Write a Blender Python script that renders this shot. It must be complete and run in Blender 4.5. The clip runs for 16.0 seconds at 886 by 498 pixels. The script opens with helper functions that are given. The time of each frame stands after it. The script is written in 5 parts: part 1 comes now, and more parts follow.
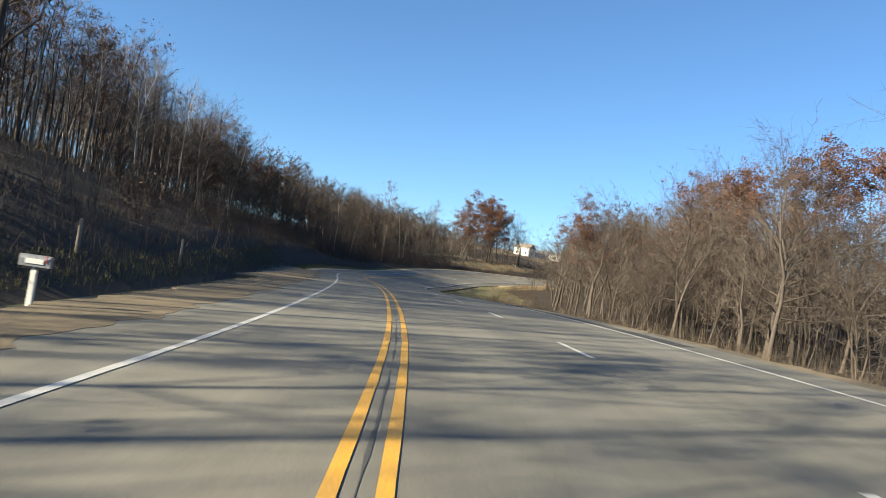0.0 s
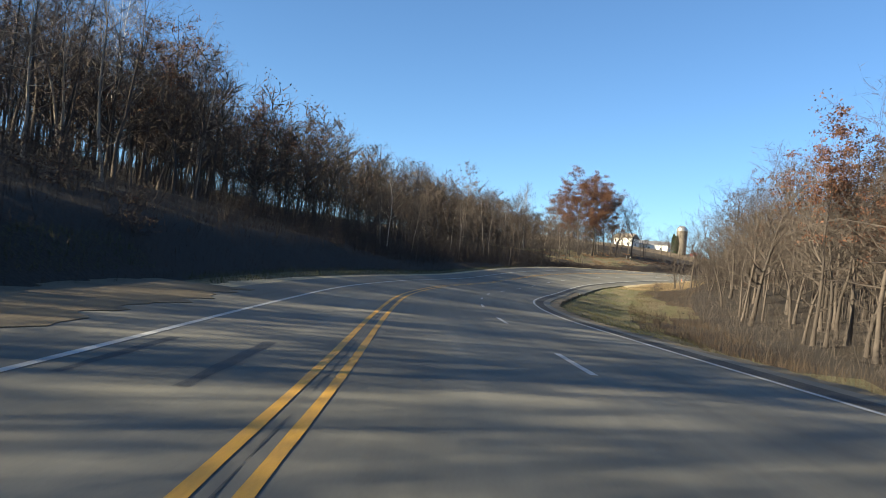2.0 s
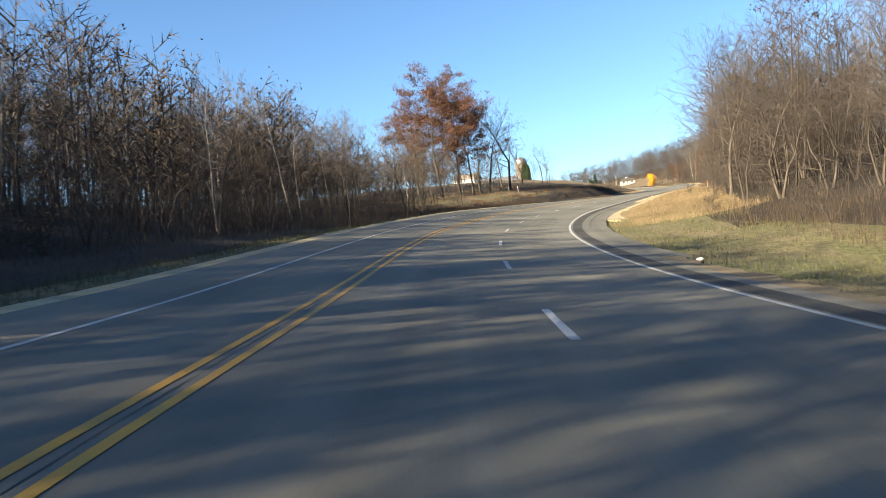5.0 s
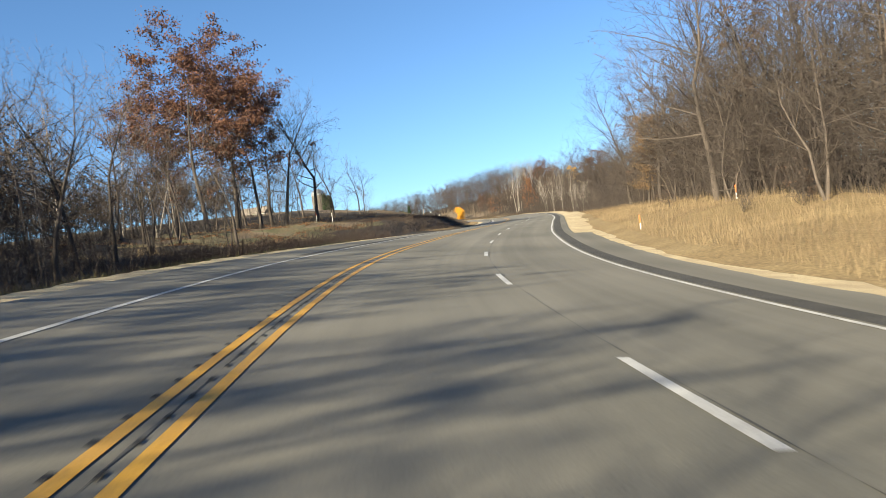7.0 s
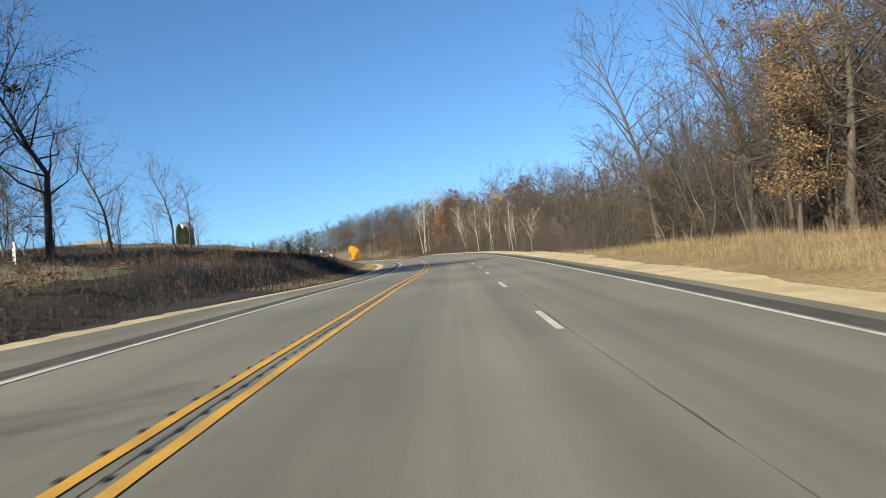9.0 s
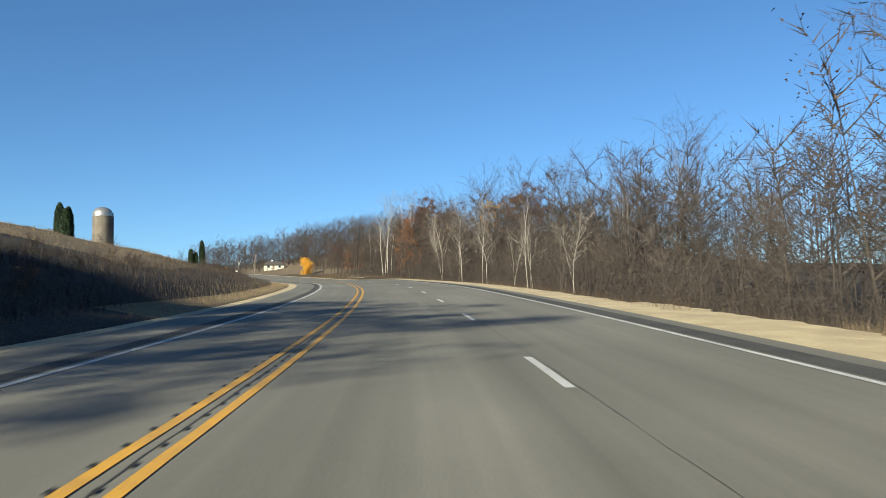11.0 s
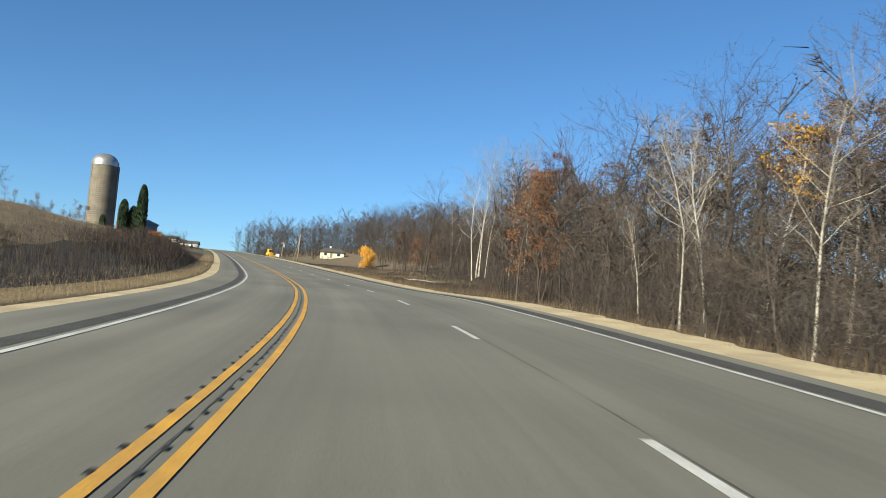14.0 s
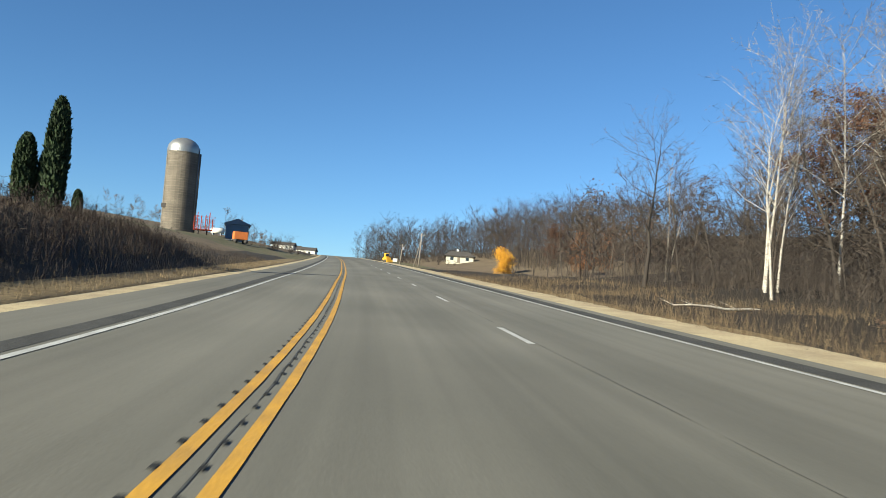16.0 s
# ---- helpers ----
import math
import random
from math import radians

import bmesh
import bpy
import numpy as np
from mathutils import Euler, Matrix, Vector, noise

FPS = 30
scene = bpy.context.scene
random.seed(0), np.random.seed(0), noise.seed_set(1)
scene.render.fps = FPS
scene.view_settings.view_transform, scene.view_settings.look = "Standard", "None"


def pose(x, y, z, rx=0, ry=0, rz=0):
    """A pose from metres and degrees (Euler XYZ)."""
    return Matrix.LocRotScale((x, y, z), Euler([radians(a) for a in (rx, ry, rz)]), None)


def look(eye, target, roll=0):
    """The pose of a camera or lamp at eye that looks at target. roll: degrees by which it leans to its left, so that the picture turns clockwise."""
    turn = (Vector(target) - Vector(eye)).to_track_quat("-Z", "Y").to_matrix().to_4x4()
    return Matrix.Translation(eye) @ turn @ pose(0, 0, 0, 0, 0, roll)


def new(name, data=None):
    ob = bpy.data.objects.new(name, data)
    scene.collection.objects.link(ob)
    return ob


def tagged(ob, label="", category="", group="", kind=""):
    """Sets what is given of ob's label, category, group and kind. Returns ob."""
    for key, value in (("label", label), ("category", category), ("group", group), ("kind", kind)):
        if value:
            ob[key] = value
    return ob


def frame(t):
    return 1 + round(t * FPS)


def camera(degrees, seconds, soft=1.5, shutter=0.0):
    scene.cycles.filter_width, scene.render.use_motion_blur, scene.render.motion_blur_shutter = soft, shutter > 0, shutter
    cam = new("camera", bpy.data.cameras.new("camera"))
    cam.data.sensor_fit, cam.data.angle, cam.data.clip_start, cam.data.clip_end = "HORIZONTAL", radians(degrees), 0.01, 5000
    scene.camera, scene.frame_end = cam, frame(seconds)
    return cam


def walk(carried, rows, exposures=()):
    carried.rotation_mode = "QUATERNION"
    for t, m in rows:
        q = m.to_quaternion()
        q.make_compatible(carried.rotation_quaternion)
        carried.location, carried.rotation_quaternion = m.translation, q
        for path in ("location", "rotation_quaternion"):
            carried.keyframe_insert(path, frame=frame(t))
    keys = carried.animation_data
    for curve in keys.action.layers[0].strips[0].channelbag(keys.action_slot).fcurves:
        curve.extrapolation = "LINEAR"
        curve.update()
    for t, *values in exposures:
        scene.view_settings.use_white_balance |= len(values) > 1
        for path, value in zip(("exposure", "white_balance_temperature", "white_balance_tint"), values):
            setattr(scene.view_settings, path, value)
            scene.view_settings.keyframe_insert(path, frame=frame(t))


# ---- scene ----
# The camera: seconds, eye (x, y, z), yaw to the left, pitch up, roll to the left.
cam = camera(58.0, 16.0, soft=0.8, shutter=0.12)
PATH = [
    (0, 0.000, -0.001, 1.351, -0.01, 2.79, 8.40),
    (0.5, -0.440, 12.179, 1.542, 1.93, 2.17, 8.63),
    (1, -0.924, 24.384, 1.764, 3.64, 1.84, 8.43),
    (1.5, -1.536, 36.673, 1.980, 5.46, 1.72, 7.51),
    (2, -2.342, 49.027, 2.150, 6.03, 2.08, 5.59),
    (2.5, -3.409, 61.458, 2.240, 6.16, 2.10, 4.51),
    (3, -4.556, 73.961, 2.288, 5.14, 2.02, 2.57),
    (3.5, -5.518, 86.560, 2.348, 1.11, 1.76, -1.64),
    (4, -6.199, 99.124, 2.431, -1.24, 1.00, -3.21),
    (4.5, -6.194, 111.844, 2.626, -3.64, 0.08, -4.12),
    (5, -5.343, 124.511, 2.874, -6.49, 0.05, -6.12),
    (5.2, -4.725, 129.516, 2.998, -8.51, 0.07, -4.96),
    (7.3, 5.219, 181.287, 5.795, -22.77, 1.16, -8.17),
    (7.5, 7.031, 186.089, 6.066, -23.64, 1.34, -8.09),
    (8, 12.061, 197.959, 6.735, -26.04, 1.81, -8.02),
    (8.5, 17.626, 209.598, 7.384, -27.70, 2.29, -7.94),
    (9, 23.535, 220.914, 8.024, -29.16, 2.89, -7.21),
    (9.2, 25.969, 225.371, 8.283, -29.67, 3.46, -6.59),
    (11.3, 51.808, 270.898, 10.841, -31.58, 4.67, -0.49),
    (11.5, 54.133, 275.283, 11.104, -31.56, 4.72, 0.16),
    (12, 59.805, 286.266, 11.770, -31.19, 4.71, 1.33),
    (12.5, 65.440, 297.249, 12.428, -30.15, 4.72, 2.53),
    (13, 70.836, 308.299, 13.110, -29.23, 4.73, 3.70),
    (13.5, 75.827, 319.503, 13.789, -27.78, 4.56, 4.16),
    (14, 80.481, 330.862, 14.446, -26.00, 4.58, 4.39),
    (14.5, 84.699, 342.386, 15.076, -23.81, 4.60, 4.64),
    (15, 88.475, 354.058, 15.676, -21.55, 4.53, 4.35),
    (15.5, 91.776, 365.875, 16.244, -19.39, 4.42, 4.15),
    (16, 94.538, 377.885, 16.777, -17.16, 4.31, 4.04),
]


def carried_pose(x, y, z, yaw, pitch, roll):
    return pose(x, y, z, 0, 0, yaw) @ pose(0, 0, 0, 90 + pitch) @ pose(0, 0, 0, 0, 0, roll)


walk(cam, [(row[0], carried_pose(*row[1:])) for row in PATH], ((0, 1.95, 6150, 3), (1.5, 1.95, 6200, 3), (4.5, 2.30, 6600, 4), (7.5, 1.80, 6150, 3), (9, 1.55, 5900, 1), (11.5, 1.33, 5700, -1), (16, 1.36, 5700, -1)))

# ---------------------------------------------------------------- light
SUN_FROM = Vector((-0.89, -0.456, 0.0)).normalized()
SUN_HEIGHT = 23.0
world = bpy.data.worlds.new("sky")
scene.world = world
world.use_nodes = True
wn = world.node_tree
sky = wn.nodes.new("ShaderNodeTexSky")
sky.sky_type, sky.sun_disc = "NISHITA", False
sky.sun_elevation = radians(SUN_HEIGHT)
sky.sun_rotation = math.atan2(SUN_FROM.x, SUN_FROM.y)
sky.altitude, sky.air_density, sky.dust_density, sky.ozone_density = 1200, 1.0, 0.25, 5.0
wn.links.new(sky.outputs[0], wn.nodes["Background"].inputs[0])
wn.nodes["Background"].inputs[1].default_value = 0.05
sun = new("sun", bpy.data.lights.new("sun", "SUN"))
sun.data.energy, sun.data.angle, sun.data.color = 5.0, radians(0.55), (1.0, 0.84, 0.61)
sun.matrix_world = look((0, 0, 80), Vector((0, 0, 80)) - SUN_FROM * math.cos(radians(SUN_HEIGHT)) - Vector((0, 0, math.sin(radians(SUN_HEIGHT)))))


# ---------------------------------------------------------------- materials
def material(name, base, rough=0.9, spread=0.25, scale=1.5, fine=30.0, bump=0.2, tint=None, blend=0.5, object_random=0.0, island=0.0, metal=0.0, spec=0.3, stretch=None):
    """Two scales of noise over a base colour, with a second colour mixed in by patches and a little relief."""
    m = bpy.data.materials.new(name)
    m.use_nodes = True
    n, l = m.node_tree.nodes, m.node_tree.links
    b = n["Principled BSDF"]
    b.inputs["Roughness"].default_value, b.inputs["Metallic"].default_value = rough, metal
    b.inputs["Specular IOR Level"].default_value = spec
    co = n.new("ShaderNodeTexCoord")
    src = co.outputs["Object"]
    if stretch:
        mp = n.new("ShaderNodeMapping")
        mp.inputs["Scale"].default_value = stretch
        l.new(src, mp.inputs["Vector"])
        src = mp.outputs[0]
    def noise_at(s, detail=4.0):
        t = n.new("ShaderNodeTexNoise")
        t.inputs["Scale"].default_value, t.inputs["Detail"].default_value = s, detail
        l.new(src, t.inputs["Vector"])
        return t
    big, small = noise_at(scale), noise_at(fine, 3.0)
    ramp = n.new("ShaderNodeMapRange")
    ramp.inputs["From Min"].default_value, ramp.inputs["From Max"].default_value = 0.5 - 0.28 * blend, 0.5 + 0.28 * blend
    l.new(big.outputs["Fac"], ramp.inputs["Value"])
    mix = n.new("ShaderNodeMix")
    mix.data_type = "RGBA"
    mix.inputs[6].default_value = (*base, 1)
    mix.inputs[7].default_value = (*(tint or [c * (1 - spread) for c in base]), 1)
    l.new(ramp.outputs[0], mix.inputs[0])
    hsv = n.new("ShaderNodeHueSaturation")
    l.new(mix.outputs[2], hsv.inputs["Color"])
    val = n.new("ShaderNodeMapRange")
    val.inputs["From Min"].default_value, val.inputs["From Max"].default_value = 0.3, 0.7
    val.inputs["To Min"].default_value, val.inputs["To Max"].default_value = 1 - spread, 1 + spread
    l.new(small.outputs["Fac"], val.inputs["Value"])
    last = val.outputs[0]
    for amount, node, out in ((object_random, "ShaderNodeObjectInfo", "Random"), (island, "ShaderNodeNewGeometry", "Random Per Island")):
        if amount:
            oi, mr, mul = n.new(node), n.new("ShaderNodeMapRange"), n.new("ShaderNodeMath")
            mr.inputs["To Min"].default_value, mr.inputs["To Max"].default_value = 1 - amount, 1 + amount
            l.new(oi.outputs[out], mr.inputs["Value"])
            mul.operation = "MULTIPLY"
            l.new(last, mul.inputs[0]), l.new(mr.outputs[0], mul.inputs[1])
            last = mul.outputs[0]
    l.new(last, hsv.inputs["Value"])
    l.new(hsv.outputs[0], b.inputs["Base Color"])
    if bump:
        bp = n.new("ShaderNodeBump")
        bp.inputs["Strength"].default_value, bp.inputs["Distance"].default_value = bump, 0.03
        l.new(small.outputs["Fac"], bp.inputs["Height"])
        l.new(bp.outputs[0], b.inputs["Normal"])
    return m


asphalt = material("asphalt", (0.144, 0.135, 0.113), 0.85, 0.09, 0.12, 40, 0.1, tint=(0.120, 0.114, 0.095))


def lengthwise_wear(m):
    """Wheel paths and stains drawn out along the road, from the ribbon's own coordinates."""
    n, l = m.node_tree.nodes, m.node_tree.links
    b = n["Principled BSDF"]
    colour = b.inputs["Base Color"].links[0].from_socket
    uv = n.new("ShaderNodeUVMap")
    last = colour
    for scale, detail, amount in (((0.9, 0.006, 1), 2.0, 0.16), ((0.35, 0.09, 1), 4.0, 0.13), ((5.0, 0.05, 1), 2.0, 0.06)):
        mp, no, mr, mul = n.new("ShaderNodeMapping"), n.new("ShaderNodeTexNoise"), n.new("ShaderNodeMapRange"), n.new("ShaderNodeMix")
        mp.inputs["Scale"].default_value = scale
        no.inputs["Scale"].default_value, no.inputs["Detail"].default_value = 1.0, detail
        mr.inputs["From Min"].default_value, mr.inputs["From Max"].default_value = 0.3, 0.7
        mr.inputs["To Min"].default_value, mr.inputs["To Max"].default_value = 1 - amount, 1 + amount
        mul.data_type, mul.blend_type = "RGBA", "MULTIPLY"
        mul.inputs[0].default_value = 1.0
        l.new(uv.outputs[0], mp.inputs["Vector"]), l.new(mp.outputs[0], no.inputs["Vector"])
        l.new(no.outputs["Fac"], mr.inputs["Value"])
        l.new(last, mul.inputs[6]), l.new(mr.outputs[0], mul.inputs[7])
        last = mul.outputs[2]
    l.new(last, b.inputs["Base Color"])


lengthwise_wear(asphalt)
rumble = material("rumble_asphalt", (0.056, 0.054, 0.050), 0.9, 0.3, 0.8, 25, 0.5)
seal = material("crack_seal", (0.065, 0.063, 0.057), 0.7, 0.3, 2, 40, 0.2)
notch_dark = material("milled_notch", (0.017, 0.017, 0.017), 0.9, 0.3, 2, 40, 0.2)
yellow_paint = material("yellow_paint", (0.494, 0.269, 0.030), 0.6, 0.15, 1.5, 35, 0.2, tint=(0.374, 0.210, 0.038))
white_paint = material("white_paint", (0.464, 0.457, 0.434), 0.6, 0.15, 1.5, 35, 0.2, tint=(0.337, 0.329, 0.314))
gravel = material("gravel_shoulder", (0.449, 0.366, 0.224), 0.95, 0.3, 0.7, 45, 0.6, tint=(0.329, 0.261, 0.164))
apron_gravel = material("worn_apron_gravel", (0.172, 0.135, 0.086), 0.95, 0.35, 0.5, 40, 0.5, tint=(0.097, 0.078, 0.052), blend=0.7)
# Both tones set low: the bank's deep shade is put into the colour.
shade_dark_soil = material("leaf_litter", (0.025, 0.018, 0.012), 0.95, 0.45, 0.35, 7, 0.9, tint=(0.018, 0.014, 0.010), blend=0.8)
bank_weeds = material("dry_bank_weeds_shade_dark", (0.034, 0.025, 0.017), 0.95, 0.45, 0.4, 6, 0.9, tint=(0.026, 0.021, 0.015), blend=0.8)
verge_grass = material("mown_verge_grass", (0.075, 0.076, 0.032), 0.95, 0.4, 0.5, 8, 0.8, tint=(0.125, 0.10, 0.058), blend=0.6, stretch=(1, 0.35, 1))
hill_grass = material("brown_hill_grass", (0.150, 0.113, 0.071), 0.95, 0.35, 0.3, 7, 0.8, tint=(0.097, 0.071, 0.045), blend=0.8)
tan_meadow = material("tan_meadow_grass", (0.202, 0.150, 0.075), 0.95, 0.35, 0.4, 8, 0.8, tint=(0.135, 0.094, 0.045), blend=0.8)
bark = material("grey_bark", (0.072, 0.058, 0.048), 0.95, 0.25, 1.0, 12, 0.5, tint=(0.046, 0.038, 0.033), object_random=0.35, stretch=(1, 1, 0.25))
light_bark = material("pale_grey_bark", (0.217, 0.191, 0.161), 0.95, 0.25, 1.0, 10, 0.5, tint=(0.131, 0.113, 0.096), object_random=0.35, stretch=(1, 1, 0.3))
# Dark brown twigs, lowered further to take in the shade of the banks.
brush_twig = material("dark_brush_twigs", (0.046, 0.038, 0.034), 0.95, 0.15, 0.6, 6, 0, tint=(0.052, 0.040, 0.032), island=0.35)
# Darker copy of brush_twig: the shade of the bank faces put into its colour.
shaded_brush = material("shade_darkened_brush_twigs", (0.030, 0.023, 0.021), 0.95, 0.15, 0.6, 6, 0, tint=(0.040, 0.028, 0.023), island=0.35)
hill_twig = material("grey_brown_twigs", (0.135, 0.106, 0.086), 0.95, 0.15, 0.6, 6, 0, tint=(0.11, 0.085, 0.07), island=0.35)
twig = material("bare_twigs", (0.100, 0.080, 0.066), 0.95, 0.15, 0.6, 6, 0, object_random=0.3, island=0.2)
pale_bark = material("pale_birch_bark", (0.452, 0.418, 0.365), 0.85, 0.2, 1.2, 9, 0.3, tint=(0.296, 0.261, 0.226), object_random=0.12, stretch=(1, 1, 3))
rust_leaf = material("rusty_oak_leaves", (0.074, 0.033, 0.020), 0.8, 0.3, 0.6, 4, 0, tint=(0.092, 0.042, 0.022), object_random=0.2, island=0.35)
dull_leaf = material("dull_brown_leaves", (0.078, 0.048, 0.032), 0.85, 0.3, 0.6, 4, 0, tint=(0.066, 0.043, 0.031), object_random=0.25, island=0.35)
gold_leaf = material("golden_leaves", (0.296, 0.165, 0.03), 0.8, 0.25, 0.6, 4, 0, tint=(0.365, 0.209, 0.026), object_random=0.15, island=0.35)
tan_leaf = material("tan_dry_leaves", (0.152, 0.096, 0.045), 0.8, 0.25, 0.6, 4, 0, tint=(0.104, 0.068, 0.035), object_random=0.15, island=0.35)
tan_oak_leaf = material("orange_brown_leaves", (0.157, 0.068, 0.024), 0.8, 0.3, 0.6, 4, 0, tint=(0.174, 0.078, 0.035), island=0.35)
cedar_leaf = material("dark_evergreen", (0.03, 0.048, 0.019), 0.85, 0.3, 1.0, 6, 0, island=0.35)
# Weed brown darkened to hold the left bank's shade.
weed_stem = material("dead_weed_stems_shade_dark", (0.055, 0.037, 0.023), 0.9, 0.2, 0.15, 5, 0, tint=(0.045, 0.032, 0.021), island=0.35)
dry_grass = material("dry_grass_blades", (0.189, 0.140, 0.080), 0.9, 0.2, 0.15, 5, 0, tint=(0.115, 0.082, 0.048), island=0.3)
green_grass = material("fading_green_grass", (0.052, 0.060, 0.023), 0.9, 0.25, 0.2, 5, 0, tint=(0.088, 0.075, 0.034), island=0.3)
concrete = material("silo_concrete", (0.169, 0.144, 0.116), 0.9, 0.2, 0.4, 10, 0.3, tint=(0.119, 0.104, 0.084))
galvanised = material("galvanised_dome", (0.359, 0.352, 0.339), 0.4, 0.12, 0.8, 10, 0.1, metal=0.7)
weathered = material("weathered_wood", (0.209, 0.174, 0.139), 0.9, 0.25, 1.0, 20, 0.4, object_random=0.15, stretch=(1, 1, 0.2))
white_wall = material("white_siding", (0.644, 0.626, 0.574), 0.8, 0.06, 0.5, 12, 0.1)
cream_wall = material("cream_siding", (0.52, 0.48, 0.38), 0.8, 0.06, 0.5, 12, 0.1)
dark_roof = material("dark_shingles", (0.078, 0.07, 0.065), 0.9, 0.2, 0.8, 20, 0.3)
blue_steel = material("blue_grey_steel", (0.15, 0.19, 0.25), 0.6, 0.1, 0.4, 10, 0.1)
red_paint = material("red_machine_paint", (0.365, 0.052, 0.026), 0.55, 0.2, 2, 20, 0.1)
orange_paint = material("orange_paint", (0.539, 0.165, 0.044), 0.6, 0.15, 2, 20, 0.1)
signal_yellow = material("sign_yellow", (0.566, 0.313, 0.026), 0.5, 0.1, 2, 20, 0.05)
grey_metal = material("dull_steel", (0.278, 0.278, 0.287), 0.5, 0.15, 2, 20, 0.1, metal=0.6)
dark_glass = material("dark_window_glass", (0.026, 0.03, 0.035), 0.12, 0.1, 1, 5, 0, spec=0.6)


# ---------------------------------------------------------------- building blocks
def mesh_of(name, verts, faces, mats, smooth=False, slots=None):
    """A mesh from lists or arrays of vertices and faces."""
    me = bpy.data.meshes.new(name)
    verts = np.asarray(verts, dtype=np.float32).reshape(-1, 3)
    counts = np.fromiter((len(f) for f in faces), dtype=np.int32, count=len(faces))
    flat = np.fromiter((i for f in faces for i in f), dtype=np.int32, count=int(counts.sum()))
    me.vertices.add(len(verts))
    me.vertices.foreach_set("co", verts.ravel())
    me.loops.add(len(flat))
    me.loops.foreach_set("vertex_index", flat)
    me.polygons.add(len(counts))
    me.polygons.foreach_set("loop_start", np.concatenate([[0], np.cumsum(counts)[:-1]]).astype(np.int32))
    for m in mats if isinstance(mats, (list, tuple)) else [mats]:
        me.materials.append(m)
    if slots is not None:
        me.polygons.foreach_set("material_index", np.asarray(slots, dtype=np.int32))
    me.polygons.foreach_set("use_smooth", np.full(len(counts), bool(smooth)))
    me.update(calc_edges=True)
    me.validate()
    return me


def part(name, me, parent, label="", at=None):
    ob = new(name, me)
    ob.parent = parent
    if at is not None:
        ob.matrix_basis = at
    return tagged(ob, label)


def from_bm(name, bm, mat, smooth=False):
    me = bpy.data.meshes.new(name)
    bmesh.ops.recalc_face_normals(bm, faces=bm.faces)
    bm.to_mesh(me)
    bm.free()
    me.materials.append(mat)
    if smooth:
        me.polygons.foreach_set("use_smooth", [True] * len(me.polygons))
    return me


def box_bm(sx, sy, sz, x=0, y=0, z=0, bevel=0.0, bm=None):
    """A box that stands on z, with bevelled edges."""
    own = bmesh.new()
    bmesh.ops.create_cube(own, size=1.0, matrix=Matrix.Translation((x, y, z + sz / 2)) @ Matrix.Diagonal((sx, sy, sz, 1)))
    if bevel:
        bmesh.ops.bevel(own, geom=own.edges[:], offset=bevel, segments=2, affect="EDGES")
    if bm is None:
        return own
    tmp = bpy.data.meshes.new("tmp")
    own.to_mesh(tmp)
    own.free()
    bm.from_mesh(tmp)
    bpy.data.meshes.remove(tmp)
    return bm


def post_bm(r0, r1, h, x=0, y=0, z=0, sides=12, bm=None):
    bm = bm or bmesh.new()
    bmesh.ops.create_cone(bm, cap_ends=True, segments=sides, radius1=r0, radius2=r1, depth=h, matrix=Matrix.Translation((x, y, z + h / 2)))
    return bm


def thing(name, label, category, m, group="", kind=""):
    ob = new(name)
    ob.empty_display_size = 0.3
    ob.matrix_basis = m
    return tagged(ob, label, category, group, kind)


# ---------------------------------------------------------------- the road's line
# centre line: distance, x, y, z, cross fall to the right
LINE = [
    (-84.0, 2.19, -83.98, -1.52, -0.014),
    (-40.0, 0.95, -39.99, -0.70, -0.035),
    (0.0, -0.16, -0.00, 0.04, -0.053),
    (14.0, -0.58, 14.00, 0.32, -0.049),
    (28.0, -1.46, 27.98, 0.57, -0.040),
    (42.0, -2.65, 41.94, 0.77, -0.024),
    (56.0, -4.18, 55.86, 0.93, -0.004),
    (70.0, -5.99, 69.75, 1.07, 0.018),
    (84.0, -7.55, 83.64, 1.21, 0.040),
    (98.0, -8.36, 97.62, 1.36, 0.056),
    (112.0, -8.46, 111.61, 1.56, 0.068),
    (126.0, -7.49, 125.59, 1.84, 0.078),
    (140.0, -5.74, 139.52, 2.28, 0.088),
    (154.0, -3.55, 153.38, 3.01, 0.100),
    (168.0, -0.64, 167.08, 3.85, 0.111),
    (182.0, 3.29, 180.53, 4.66, 0.123),
    (196.0, 8.07, 193.70, 5.46, 0.128),
    (224.0, 20.21, 218.93, 6.83, 0.102),
    (252.0, 33.91, 243.35, 8.14, 0.055),
    (280.0, 47.92, 267.59, 9.38, 0.021),
    (308.0, 61.20, 292.22, 10.80, -0.001),
    (336.0, 73.42, 317.35, 12.36, -0.007),
    (364.0, 83.78, 343.27, 13.84, -0.015),
    (384.0, 89.61, 362.32, 14.84, -0.030),
    (402.8, 94.20, 380.51, 15.71, -0.015),
    (440.0, 101.47, 417.00, 17.87, -0.010),
    (490.0, 110.33, 466.21, 20.91, -0.013),
    (560.0, 122.06, 535.22, 25.20, -0.012),
    (640.0, 134.69, 614.21, 30.01, -0.008),
    (740.0, 149.53, 713.11, 35.96, -0.003),
    (840.0, 163.47, 812.14, 40.40, 0.000),
    (920.0, 173.93, 891.46, 42.77, 0.001),
]
LN = np.array(LINE)


